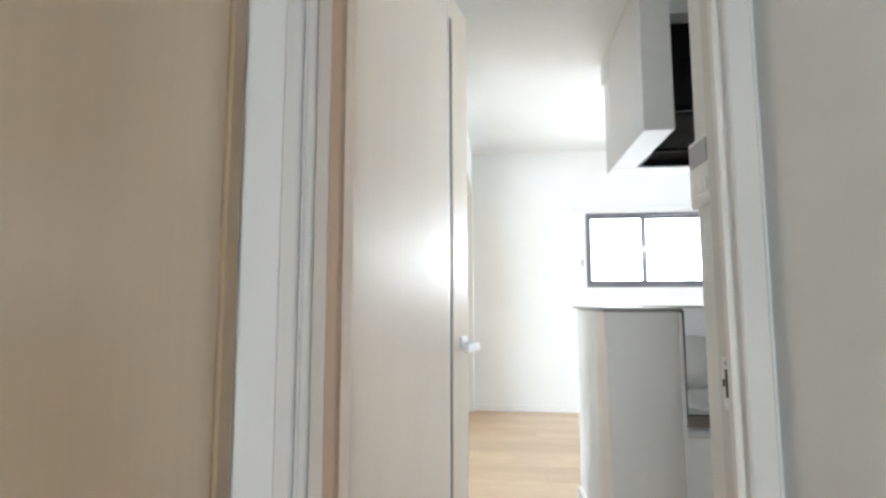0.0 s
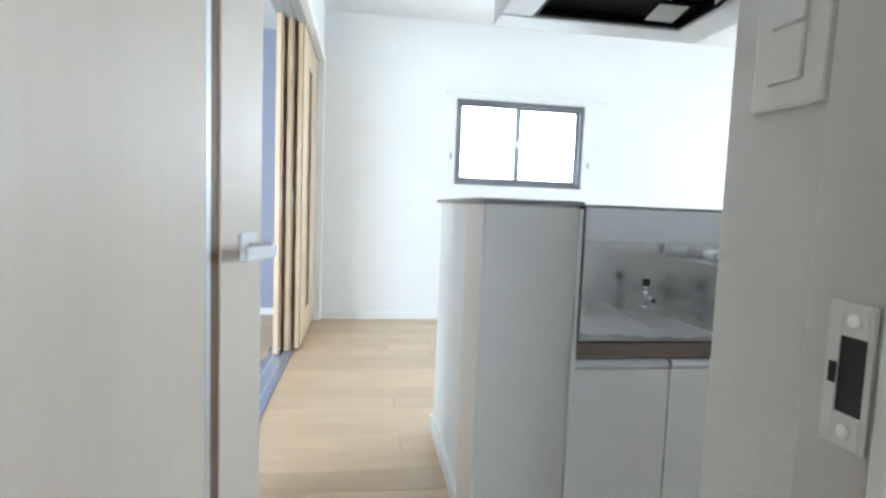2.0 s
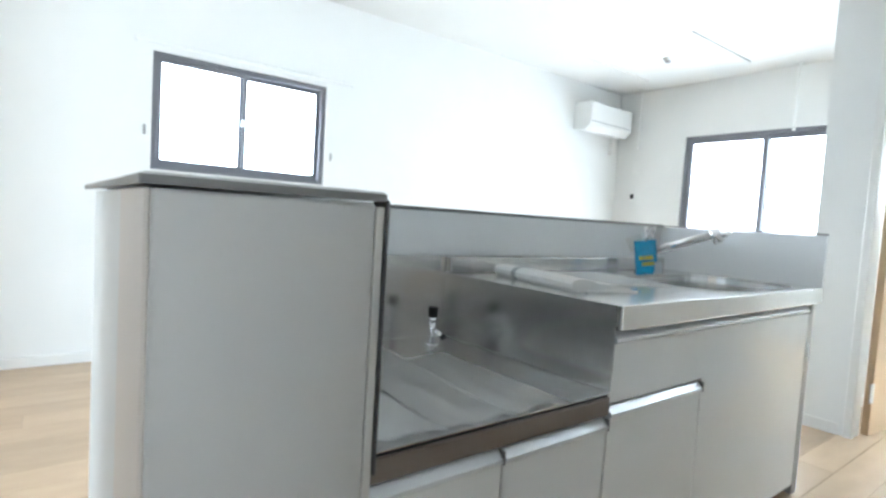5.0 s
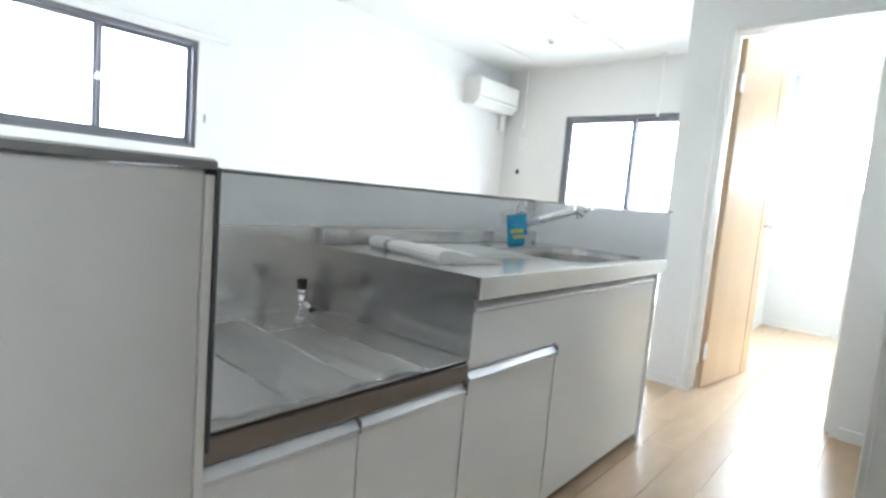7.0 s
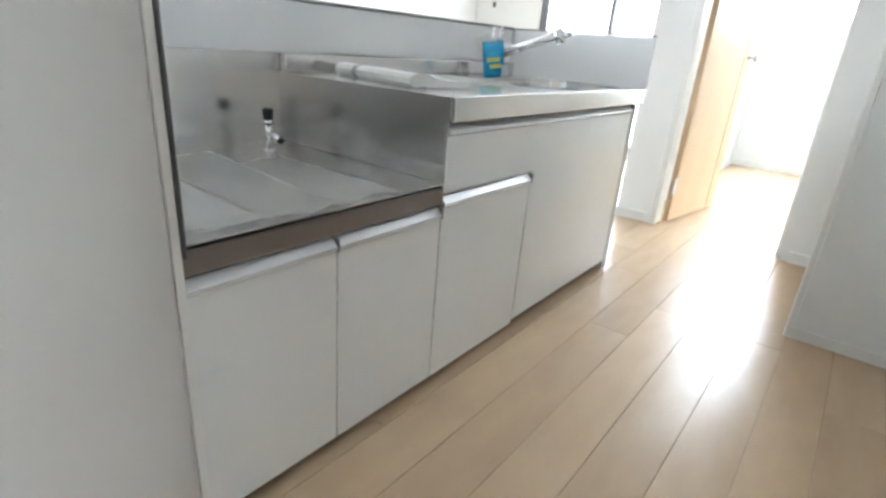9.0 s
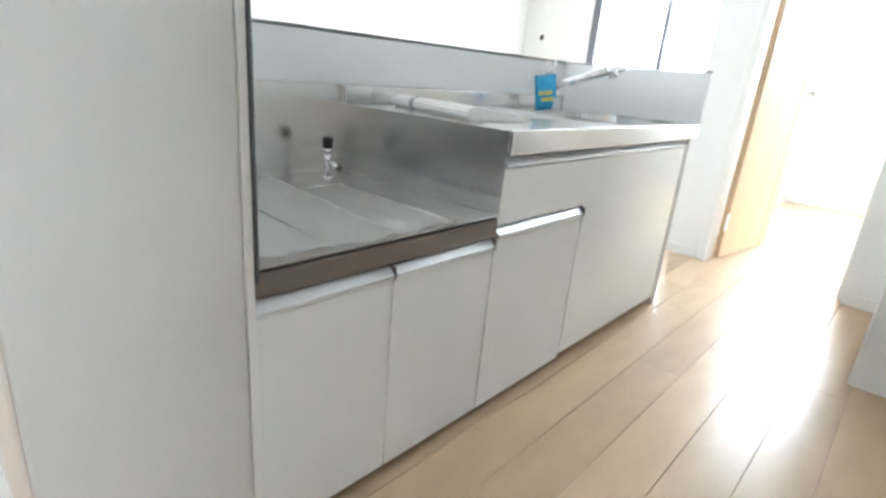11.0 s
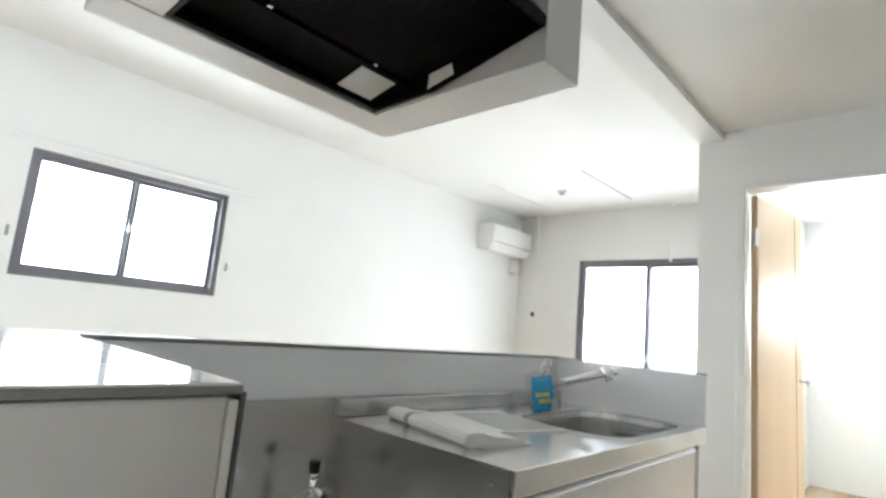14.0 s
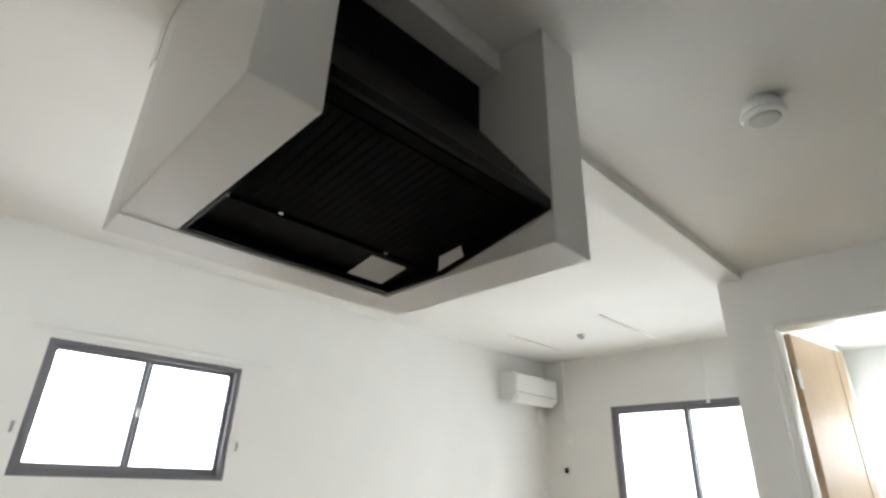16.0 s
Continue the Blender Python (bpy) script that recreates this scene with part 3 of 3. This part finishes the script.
rod(bm, (XS - 0.008, 0.045, SK - 0.045), (XS - 0.004, 0.045, SK - 0.045), 0.006, seg=12)
part("screw", bm, CHROME, kc)

# dark line of shade beneath the steel front, made as a black strip
part("shadow_gap", boxes((XS + 0.002, 0.004, 0.7365, XE, 0.021, 0.7395)), RUBBER, kc, "black strip for the shade under the sink top")

# sink top with a real basin
BX0, BX1, BY0, BY1, BD = 1.30, 1.925, 0.035, 0.45, 0.19


def rounded(x0, y0, x1, y1, r, n=6):
    pts = []
    for cx, cy, a in ((x1 - r, y1 - r, 0), (x0 + r, y1 - r, 90), (x0 + r, y0 + r, 180), (x1 - r, y0 + r, 270)):
        for k in range(n + 1):
            q = radians(a + 90 * k / n)
            pts.append((cx + r * math.cos(q), cy + r * math.sin(q)))
    return pts


def sink_top():
    bm = bmesh.new()
    ring = rounded(BX0, BY0, BX1, BY1, 0.13)
    outer = []
    cx, cy = (BX0 + BX1) / 2, (BY0 + BY1) / 2
    ox0, oy0, ox1, oy1 = XS - 0.004, -0.018, XR - 0.0085, YB - 0.002
    ix0, iy0, ix1, iy1 = BX0 - 0.02, BY0 - 0.02, BX1 + 0.02, BY1 + 0.02
    for x, y in ring:
        dx, dy = x - cx, y - cy
        s = min(((ix1 if dx > 0 else ix0) - cx) / dx if abs(dx) > 1e-6 else 1e9, ((iy1 if dy > 0 else iy0) - cy) / dy if abs(dy) > 1e-6 else 1e9)
        outer.append((cx + dx * s, cy + dy * s))
    n = len(ring)
    levels = [[bm.verts.new((x, y, SK)) for x, y in outer], [bm.verts.new((x, y, SK)) for x, y in ring]]
    for inset, dz in ((0.0006, 0.010), (0.003, 0.03), (0.010, BD - 0.03), (0.04, BD)):
        f = [(cx + (x - cx) * (1 - inset / 0.285), cy + (y - cy) * (1 - inset / 0.20)) for x, y in ring]
        levels.append([bm.verts.new((x, y, SK - dz)) for x, y in f])
    for a, b in zip(levels, levels[1:]):
        for i in range(n):
            j = (i + 1) % n
            bm.faces.new((a[i], a[j], b[j], b[i]))
    bm.faces.new(levels[-1])
    for c in ((ix0, iy0), (ix0, iy1), (ix1, iy0), (ix1, iy1)):
        near = sorted(levels[0], key=lambda w: (w.co.x - c[0]) ** 2 + (w.co.y - c[1]) ** 2)
        on_x = [w for w in near if abs(w.co.x - c[0]) < 1e-4]
        on_y = [w for w in near if abs(w.co.y - c[1]) < 1e-4]
        if on_x[0] is not on_y[0]:
            bm.faces.new((bm.verts.new((*c, SK)), on_x[0], on_y[0]))
    for x0, y0, x1, y1 in ((ox0, oy0, ix0, oy1), (ix1, oy0, ox1, oy1), (ix0, oy0, ix1, iy0), (ix0, iy1, ix1, oy1)):
        bm.faces.new([bm.verts.new((x, y, SK)) for x, y in ((x0, y0), (x1, y0), (x1, y1), (x0, y1))])
    bmesh.ops.recalc_face_normals(bm, faces=bm.faces)
    box(bm, ox0, oy0 - 0.003, SK - 0.056, ox1, oy0 + 0.009, SK + 0.002, bevel=0.003, seg=2)
    box(bm, ox0, oy0 + 0.013, SK - 0.05, ox0 + 0.003, oy1, SK - 0.001)
    return bm


sk = thing("kitchen_sink", "brushed stainless steel sink top with a rounded basin", "sink")
part("top", sink_top(), STEEL, sk)
part("upstand", boxes((XS - 0.003, YB - 0.030, SK + 0.001, XR - 0.009, YB - 0.003, SK + 0.053), bevel=0.004, seg=2), STEEL, sk, "steel upstand along the wall")
bm = bmesh.new()
rod(bm, (1.61, 0.25, SK - BD + 0.001), (1.61, 0.25, SK - BD + 0.008), 0.055, seg=28)
part("drain", bm, CHROME, sk, "chrome drain")

# faucet
fa = thing("faucet", "silver single-lever mixer tap behind the sink", "tap")
FX, FY = 1.65, 0.545
bm = bmesh.new()
rod(bm, (FX, FY, SK), (FX, FY, SK + 0.012), 0.030, seg=24)
rod(bm, (FX, FY, SK + 0.012), (FX, FY, SK + 0.10), 0.023, 0.021, seg=24)
part("body", bm, CHROME, fa, smooth=True)
bm = bmesh.new()
rod(bm, (FX, FY, SK + 0.075), (FX + 0.025, FY - 0.28, SK + 0.175), 0.0175, 0.0155, seg=18)
part("spout", bm, CHROME, fa, smooth=True)
bm = bmesh.new()
rod(bm, (FX + 0.025, FY - 0.275, SK + 0.198), (FX + 0.03, FY - 0.30, SK + 0.145), 0.021, 0.019, seg=20)
rod(bm, (FX + 0.03, FY - 0.29, SK + 0.17), (FX + 0.045, FY - 0.335, SK + 0.188), 0.013, 0.009, seg=14)
part("spray_head", bm, CHROME, fa, smooth=True)
bm = bmesh.new()
rod(bm, (FX, FY, SK + 0.10), (FX, FY, SK + 0.125), 0.022, 0.016, seg=20)
rod(bm, (FX, FY, SK + 0.118), (FX - 0.035, FY - 0.07, SK + 0.175), 0.006, 0.005, seg=12)
part("lever", bm, CHROME, fa, smooth=True)

# blue packet hung on the tap
pk = thing("hanging_packet", "blue plastic packet with yellow print hung on the tap", "packet", pose(FX - 0.112, FY - 0.10, SK + 0.003, 0, -9, -42))


def pillow(w, h, t, n=8):
    bm = bmesh.new()
    for s in (-1, 1):
        g = [[bm.verts.new((w * (i / n - 0.5), s * t * math.sin(math.pi * i / n) ** 0.5 * math.sin(math.pi * j / n) ** 0.5 + 0.004 * math.sin(7 * i / n + 5 * j / n), h * j / n)) for i in range(n + 1)] for j in range(n + 1)]
        for j in range(n):
            for i in range(n):
                bm.faces.new((g[j][i], g[j][i + 1], g[j + 1][i + 1], g[j + 1][i]))
    bmesh.ops.remove_doubles(bm, verts=bm.verts, dist=1e-5)
    bmesh.ops.recalc_face_normals(bm, faces=bm.faces)
    return bm


part("pouch", pillow(0.085, 0.135, 0.012), BLUEPACK, pk, smooth=True)
part("print_bar", boxes((-0.03, -0.0148, 0.06, 0.022, -0.0115, 0.074), (-0.02, -0.0148, 0.036, 0.026, -0.0115, 0.05)), YELLOWINK, pk, "yellow print bars")
bm = bmesh.new()
rod(bm, (0, 0, 0.118), (0.012, 0.02, 0.19), 0.002, seg=8)
part("string", bm, PAPER, pk)
for k in (0, 1):
    bm = bmesh.new()
    rod(bm, (0.002 + 0.024 * k, 0.0, 0.128), (0.008 + 0.024 * k, 0.004, 0.165), 0.0045, seg=10)
    rod(bm, (0.008 + 0.024 * k, 0.004, 0.165), (0.024 + 0.024 * k, 0.006, 0.188), 0.0035, seg=10)
    part("clip", bm, CHROME, pk, "chrome clip", smooth=True)
part("clear_tail", boxes((0.012, -0.004, 0.0, 0.058, 0.004, 0.045), bevel=0.003), CLEARBAG, pk, "clear plastic tail")
tg = thing("paper_tag", "white paper tag hung beside the blue packet", "tag", pose(FX - 0.13, FY - 0.06, SK + 0.10, 0, -24, -35))
part("sheet", boxes((-0.032, -0.001, 0, 0.032, 0.001, 0.055)), PAPER, tg)

# paper roll and leaflets on the counter
rl = thing("paper_stack", "folded white paper manual with a grey band on the steel counter", "papers", pose(0.885, 0.345, SK + 0.001, 0, 0, -12))
FOLD = [(-0.095, 0.0), (-0.106, 0.010), (-0.107, 0.022), (-0.098, 0.032), (-0.080, 0.036), (-0.050, 0.034), (-0.015, 0.024), (0.055, 0.017), (0.098, 0.010), (0.098, 0.0)]
part("folded_sheet", prism(FOLD, "y", -0.195, 0.195), PAPER, rl)
part("loose_sheet", boxes((-0.06, -0.205, 0.0, 0.118, 0.17, 0.004)), PAPER, rl)
part("tie", prism([(u * 1.015, v * 1.03) for u, v in FOLD[:7]] + [(-0.015, 0.0)], "y", 0.075, 0.096), GREYPLASTIC, rl, "grey band")
lf = thing("leaflet", "flat white leaflet with a dark label on the steel counter", "leaflet", pose(1.165, 0.385, SK + 0.001, 0, 0, -14))
part("sheet", boxes((-0.145, -0.165, 0, 0.135, 0.165, 0.004)), PAPER, lf)
part("cover", boxes((-0.10, -0.15, 0.0042, 0.125, 0.13, 0.0060)), DIFFUSER, lf, "pale grey cover sheet")
part("print_bar", boxes((-0.04, 0.092, 0.0062, 0.06, 0.108, 0.0066)), GREYPLASTIC, lf, "dark label")

# gas tap
gt = thing("gas_tap", "small chrome gas tap with a black cap on the stove shelf", "gas tap", pose(0.558, 0.53, ST + 0.002))
bm = bmesh.new()
rod(bm, (0, 0, 0), (0, 0, 0.008), 0.024, 0.020, seg=20)
rod(bm, (0, 0, 0.008), (0, 0, 0.075), 0.011, seg=16)
rod(bm, (0, 0, 0.05), (0.01, -0.035, 0.035), 0.010, 0.008, seg=14)
rod(bm, (0, 0, 0.075), (0, 0, 0.085), 0.014, seg=16)
part("valve", bm, CHROME, gt, smooth=True)
bm = bmesh.new()
rod(bm, (0, 0, 0.0855), (0, 0, 0.115), 0.013, 0.015, seg=16)
part("cap", bm, RUBBER, gt, "black cap")
bm = bmesh.new()
rod(bm, (0.011, -0.037, 0.034), (0.012, -0.043, 0.030), 0.009, seg=14)
part("nozzle_ring", bm, RUBBER, gt)


# foil strips over the stove shelf
def foil_strip(x0, x1, y0, y1, z, skew, seed):
    rnd = random.Random(seed)
    ph = [rnd.uniform(0, 6.3) for _ in range(6)]
    bm = bmesh.new()
    n, k = 18, 36
    g = []
    for j in range(k + 1):
        v = j / k
        row = []
        for i in range(n + 1):
            u = i / n
            w = 0.42 * (0.0022 * math.sin(9 * u + 5 * v + ph[0]) + 0.0016 * math.sin(-7 * u + 16 * v + ph[1]) + 0.001 * math.sin(21 * u + 3 * v + ph[2]) + 0.0035 * abs(math.sin(3.1 * v + 1.2 * u + ph[3])))
            lip = 0.006 * max(0.0, 1 - v * 9) * (0.4 + math.sin(5 * u + ph[4]) ** 2)
            row.append(bm.verts.new((x0 + (x1 - x0) * u + skew * v, y0 + (y1 - y0) * v + 0.008 * math.sin(4 * u + ph[5]) * (1 - v), z + 0.003 + w + lip)))
        g.append(row)
    for j in range(k):
        for i in range(n):
            bm.faces.new((g[j][i], g[j][i + 1], g[j + 1][i + 1], g[j + 1][i]))
    bmesh.ops.solidify(bm, geom=bm.faces[:], thickness=0.0006)
    return bm


for k, (a, b, sk_) in enumerate(((0.012, 0.200, 0.01), (0.192, 0.360, 0.038), (0.350, 0.528, 0.005))):
    f = solid("foil_sheet", foil_strip(a, b, -0.010, 0.43 if k == 2 else 0.56, ST + 0.003 + 0.003 * (2 - k), sk_, k + 3), FOIL, "creased aluminium foil sheet covering the stove shelf", "foil", group="foil sheets", smooth=True)

# ---- range hood ----
HB, HF, HK = 1.70, -0.065, 0.525
hc = thing("hood_casing", "white boxed casing around the black range hood", "hood casing")
part("left_wing", boxes((-0.102, HF, HB, 0.018, 0.53, KCEIL - 0.002), bevel=0.002), PANEL, hc)
part("right_wing", boxes((0.622, HF, HB - 0.004, 0.770, 0.53, KCEIL - 0.002), bevel=0.002), PANEL, hc)
part("back_board", boxes((-0.102, 0.531, HB - 0.002, 0.770, 0.655, KCEIL + 0.12), bevel=0.002), PANEL, hc)
part("top_filler", boxes((0.019, 0.075, 2.262, 0.617, 0.53, KCEIL - 0.002), bevel=0.002), PANEL, hc)
rh = thing("range_hood", "black range hood with open underside, filter and lamp", "range hood")
HX0, HX1 = 0.022, 0.614
part("upper_body", boxes((HX0 + 0.002, 0.15, 2.085, HX1 - 0.002, 0.528, 2.256), bevel=0.003), BLACK, rh)
part("canopy", prism([(HF, 1.775), (HF, 1.80), (0.15, 2.10), (0.528, 2.10), (0.528, 2.08), (0.155, 2.08), (HF + 0.012, 1.79), (HF + 0.012, 1.775)], "x", HX0, HX1), BLACK, rh)
for x in (HX0, HX1 - 0.008):
    part("side", prism([(HF, 1.776), (HF, 1.80), (0.15, 2.099), (0.527, 2.099), (0.527, HB + 0.002), (0.28, HB + 0.002)], "x", x + (0.0005 if x < 0.3 else -0.0005), x + 0.008), BLACK, rh)
part("back_lip", boxes((HX0 + 0.009, 0.505, HB + 0.002, HX1 - 0.009, 0.527, 2.08), bevel=0.002), BLACK, rh)
part("light_bar", prism([(0.36, 1.735), (0.50, HB + 0.03), (0.50, HB + 0.05), (0.36, 1.755)], "x", HX0 + 0.012, HX1 - 0.012), BLACKMATT, rh)
part("lamp_cover", prism([(0.375, 1.7305), (0.480, 1.7095), (0.480, 1.7115), (0.375, 1.7325)], "x", 0.445, 0.560), DIFFUSER, rh, "milky lamp cover")
flt = part("filter", prism([(-0.03, 1.79), (0.355, 1.745), (0.355, 1.752), (-0.03, 1.797)], "x", HX0 + 0.012, HX1 - 0.012), BLACKMATT, rh, "black slotted grease filter")
for k in range(24):
    x = HX0 + 0.03 + k * 0.0226
    part("filter_slat", prism([(0.0, 1.782), (0.34, 1.742), (0.34, 1.746), (0.0, 1.786)], "x", x, x + 0.0205), BLACKMATT, flt)
for x in (0.17, 0.47):
    bm = bmesh.new()
    rod(bm, (x, 0.352, 1.738), (x, 0.352, 1.745), 0.006, seg=12)
    part("knob", bm, CHROME, rh, "chrome filter knob")
part("sticker", prism([(0.200, HB + 0.030), (0.292, HB + 0.012), (0.287, HB + 0.090), (0.215, HB + 0.080)], "x", HX1 - 0.0105, HX1 - 0.0092), PAPER, rh, "white label sticker")

# ---- side room doorway ----
casing("door_frame_2", ((2.835, 0.06, 0, 2.96, 0.098, 2.02), (2.835, -0.612, 0, 2.96, -0.575, 2.02), (2.835, -0.575, 1.99, 2.96, 0.06, 2.02)), "white frame of the side room doorway")
d3 = thing("door_3", "honey wood veneer door standing open into the side room", "door", pose(2.962, 0.055, 0.008, 0, 0, -9), kind="structure")
part("leaf", boxes((0, -0.034, 0, 0.66, 0, 1.975), bevel=0.002), OAKDOOR, d3)
part("groove", boxes((0.545, -0.0352, 0.004, 0.551, -0.0341, 1.970)), DARKGROOVE, d3, "fine vertical groove")
for z in (0.22, 1.73):
    part("hinge", boxes((-0.035, -0.04, z - 0.05, 0.004, -0.0345, z + 0.05), bevel=0.002), ALU, d3, "silver hinge")
bm = bmesh.new()
rod(bm, (0.61, -0.034, 0.96), (0.61, -0.075, 0.96), 0.011, seg=14)
rod(bm, (0.61, -0.07, 0.96), (0.61, -0.10, 0.96), 0.026, 0.022, seg=20)
part("knob", bm, ALU, d3, "silver knob", smooth=True)

cl = thing("closet_door", "white closet door beside the doorway with a small pull", "closet door")
part("leaf", boxes((1.955, -0.80, 0.01, 2.765, -0.77, 2.02), bevel=0.002), TRIM, cl)
bm = bmesh.new()
rod(bm, (2.02, -0.77, 0.98), (2.02, -0.735, 0.98), 0.010, 0.014, seg=16)
part("pull", bm, ALU, cl, "small silver pull")
casing("closet_frame", ((1.842, -0.76, 0, 1.955, -0.735, 2.03), (1.955, -0.76, 2.022, 2.77, -0.735, 2.05)), "white closet frame")

# ---- wall and ceiling fittings ----
ac = thing("air_conditioner", "white wall-mounted split air conditioner", "air conditioner")
AX0, AX1, AZ0, AZ1 = 4.08, 4.80, 1.98, 2.27
part("body", prism([(NORTH, AZ0 + 0.02), (NORTH, AZ1), (NORTH - 0.19, AZ1), (NORTH - 0.215, AZ1 - 0.03), (NORTH - 0.215, AZ0 + 0.06), (NORTH - 0.15, AZ0)], "x", AX0, AX1), PLASTIC, ac)
part("front_panel", boxes((AX0 + 0.006, NORTH - 0.224, AZ0 + 0.10, AX1 - 0.006, NORTH - 0.2155, AZ1 - 0.012), bevel=0.003), PLASTIC, ac)
part("louvre", prism([(NORTH - 0.218, AZ0 + 0.062), (NORTH - 0.222, AZ0 + 0.058), (NORTH - 0.158, AZ0 - 0.006), (NORTH - 0.153, AZ0 - 0.002)], "x", AX0 + 0.04, AX1 - 0.04), PLASTIC, ac)
part("slot", boxes((AX0 + 0.02, NORTH - 0.219, AZ0 + 0.085, AX1 - 0.02, NORTH - 0.2152, AZ0 + 0.092)), GREYPLASTIC, ac, "grey slot")
dc = thing("pipe_cover", "white pipe cover below the air conditioner", "pipe cover")
part("duct", boxes((AX1 - 0.09, NORTH - 0.06, 1.80, AX1 - 0.03, NORTH, 1.972), bevel=0.006), PLASTIC, dc)

sm = thing("ceiling_lamp", "small round white ceiling lamp on the kitchen ceiling", "lamp", pose(1.365, -0.385, KCEIL))
bm = bmesh.new()
rod(bm, (0, 0, 0), (0, 0, -0.045), 0.052, 0.066, seg=32)
rod(bm, (0, 0, -0.045), (0, 0, -0.060), 0.066, 0.060, seg=32)
part("housing", bm, PLASTIC, sm, smooth=True)
bm = bmesh.new()
rod(bm, (0, 0, -0.0602), (0, 0, -0.064), 0.046, 0.042, seg=32)
part("diffuser", bm, DIFFUSER, sm, "milky diffuser", smooth=True)

# greyish strips stand in for two thin shadow lines on the ceiling
for y in (1.43, 2.39):
    r = solid("shadow_line_strip", boxes((3.51, y - 0.006, LCEIL - 0.018, 4.50, y + 0.006, LCEIL - 0.004), bevel=0.002), CASING, "slim greyish strip standing in for a thin ceiling shadow", "rail", group="ceiling rails")
rs = thing("ceiling_rosette", "small white ceiling light socket between the two strips", "rosette", pose(4.0, 1.9, LCEIL - 0.004))
bm = bmesh.new()
rod(bm, (0, 0, 0), (0, 0, -0.022), 0.042, 0.036, seg=24)
part("base", bm, PLASTIC, rs, smooth=True)
bm = bmesh.new()
rod(bm, (0, 0, -0.022), (0, 0, -0.034), 0.026, 0.022, seg=20)
part("plug", bm, GREYPLASTIC, rs, smooth=True)


def hanging_pole(x, y, z):
    h = thing("laundry_pole", "thin white hanging laundry pole below the ceiling", "laundry pole", group="laundry poles")
    bm = bmesh.new()
    rod(bm, (x, y, z), (x, y, LCEIL - 0.01), 0.008, seg=12)
    part("pole", bm, PLASTIC, h, smooth=True)
    bm = bmesh.new()
    rod(bm, (x, y, LCEIL - 0.016), (x, y, LCEIL - 0.004), 0.025, seg=20)
    part("mount", bm, PLASTIC, h, smooth=True)
    bm = bmesh.new()
    rod(bm, (x, y, z - 0.03), (x, y, z), 0.016, 0.010, seg=14)
    part("ring_end", bm, PLASTIC, h, smooth=True)


hanging_pole(4.8, 2.649, 1.871)
hanging_pole(4.8, 1.15, 1.949)

# ---- floor and planks ----
fl = tagged(new("floor", mesh_of("floor", boxes((-4.3, -4.1, -0.08, 5.8, 3.22, -0.004)), JOINT)), "pale maple plank floor with fine dark joints", "floor", kind="structure")
PW, GAP = 0.145, 0.0012
plank_meshes = {}


def plank_mesh(length):
    key = round(length, 3)
    if key not in plank_meshes:
        bm = boxes((0, 0, -0.004, key - GAP, PW - GAP, 0.0035))
        top = [e for e in bm.edges if all(v.co.z > 0 for v in e.verts)]
        bmesh.ops.bevel(bm, geom=top, offset=0.0008, segments=1, affect="EDGES")
        plank_meshes[key] = mesh_of("plank", bm, PLANK)
    return plank_meshes[key]


rng = random.Random(5)


def lay(x0, x1, y0, y1):
    y = y0
    while y < y1 - 0.02:
        x = x0
        first = True
        while x < x1 - 0.02:
            length = rng.choice((0.6, 0.9, 1.2, 1.5, 1.82)) if first else 1.82
            first = False
            length = min(length, x1 - x)
            p = new("plank", plank_mesh(length))
            p.location = (x, y, 0)
            p.parent = fl
            x += length
        y += PW


lay(WEST - 0.08, 5.65, -1.62, NORTH - 0.001)
lay(-4.2, WEST - 0.225, -0.35, 3.10)
lay(-1.25, -0.2, -3.94, -1.62)
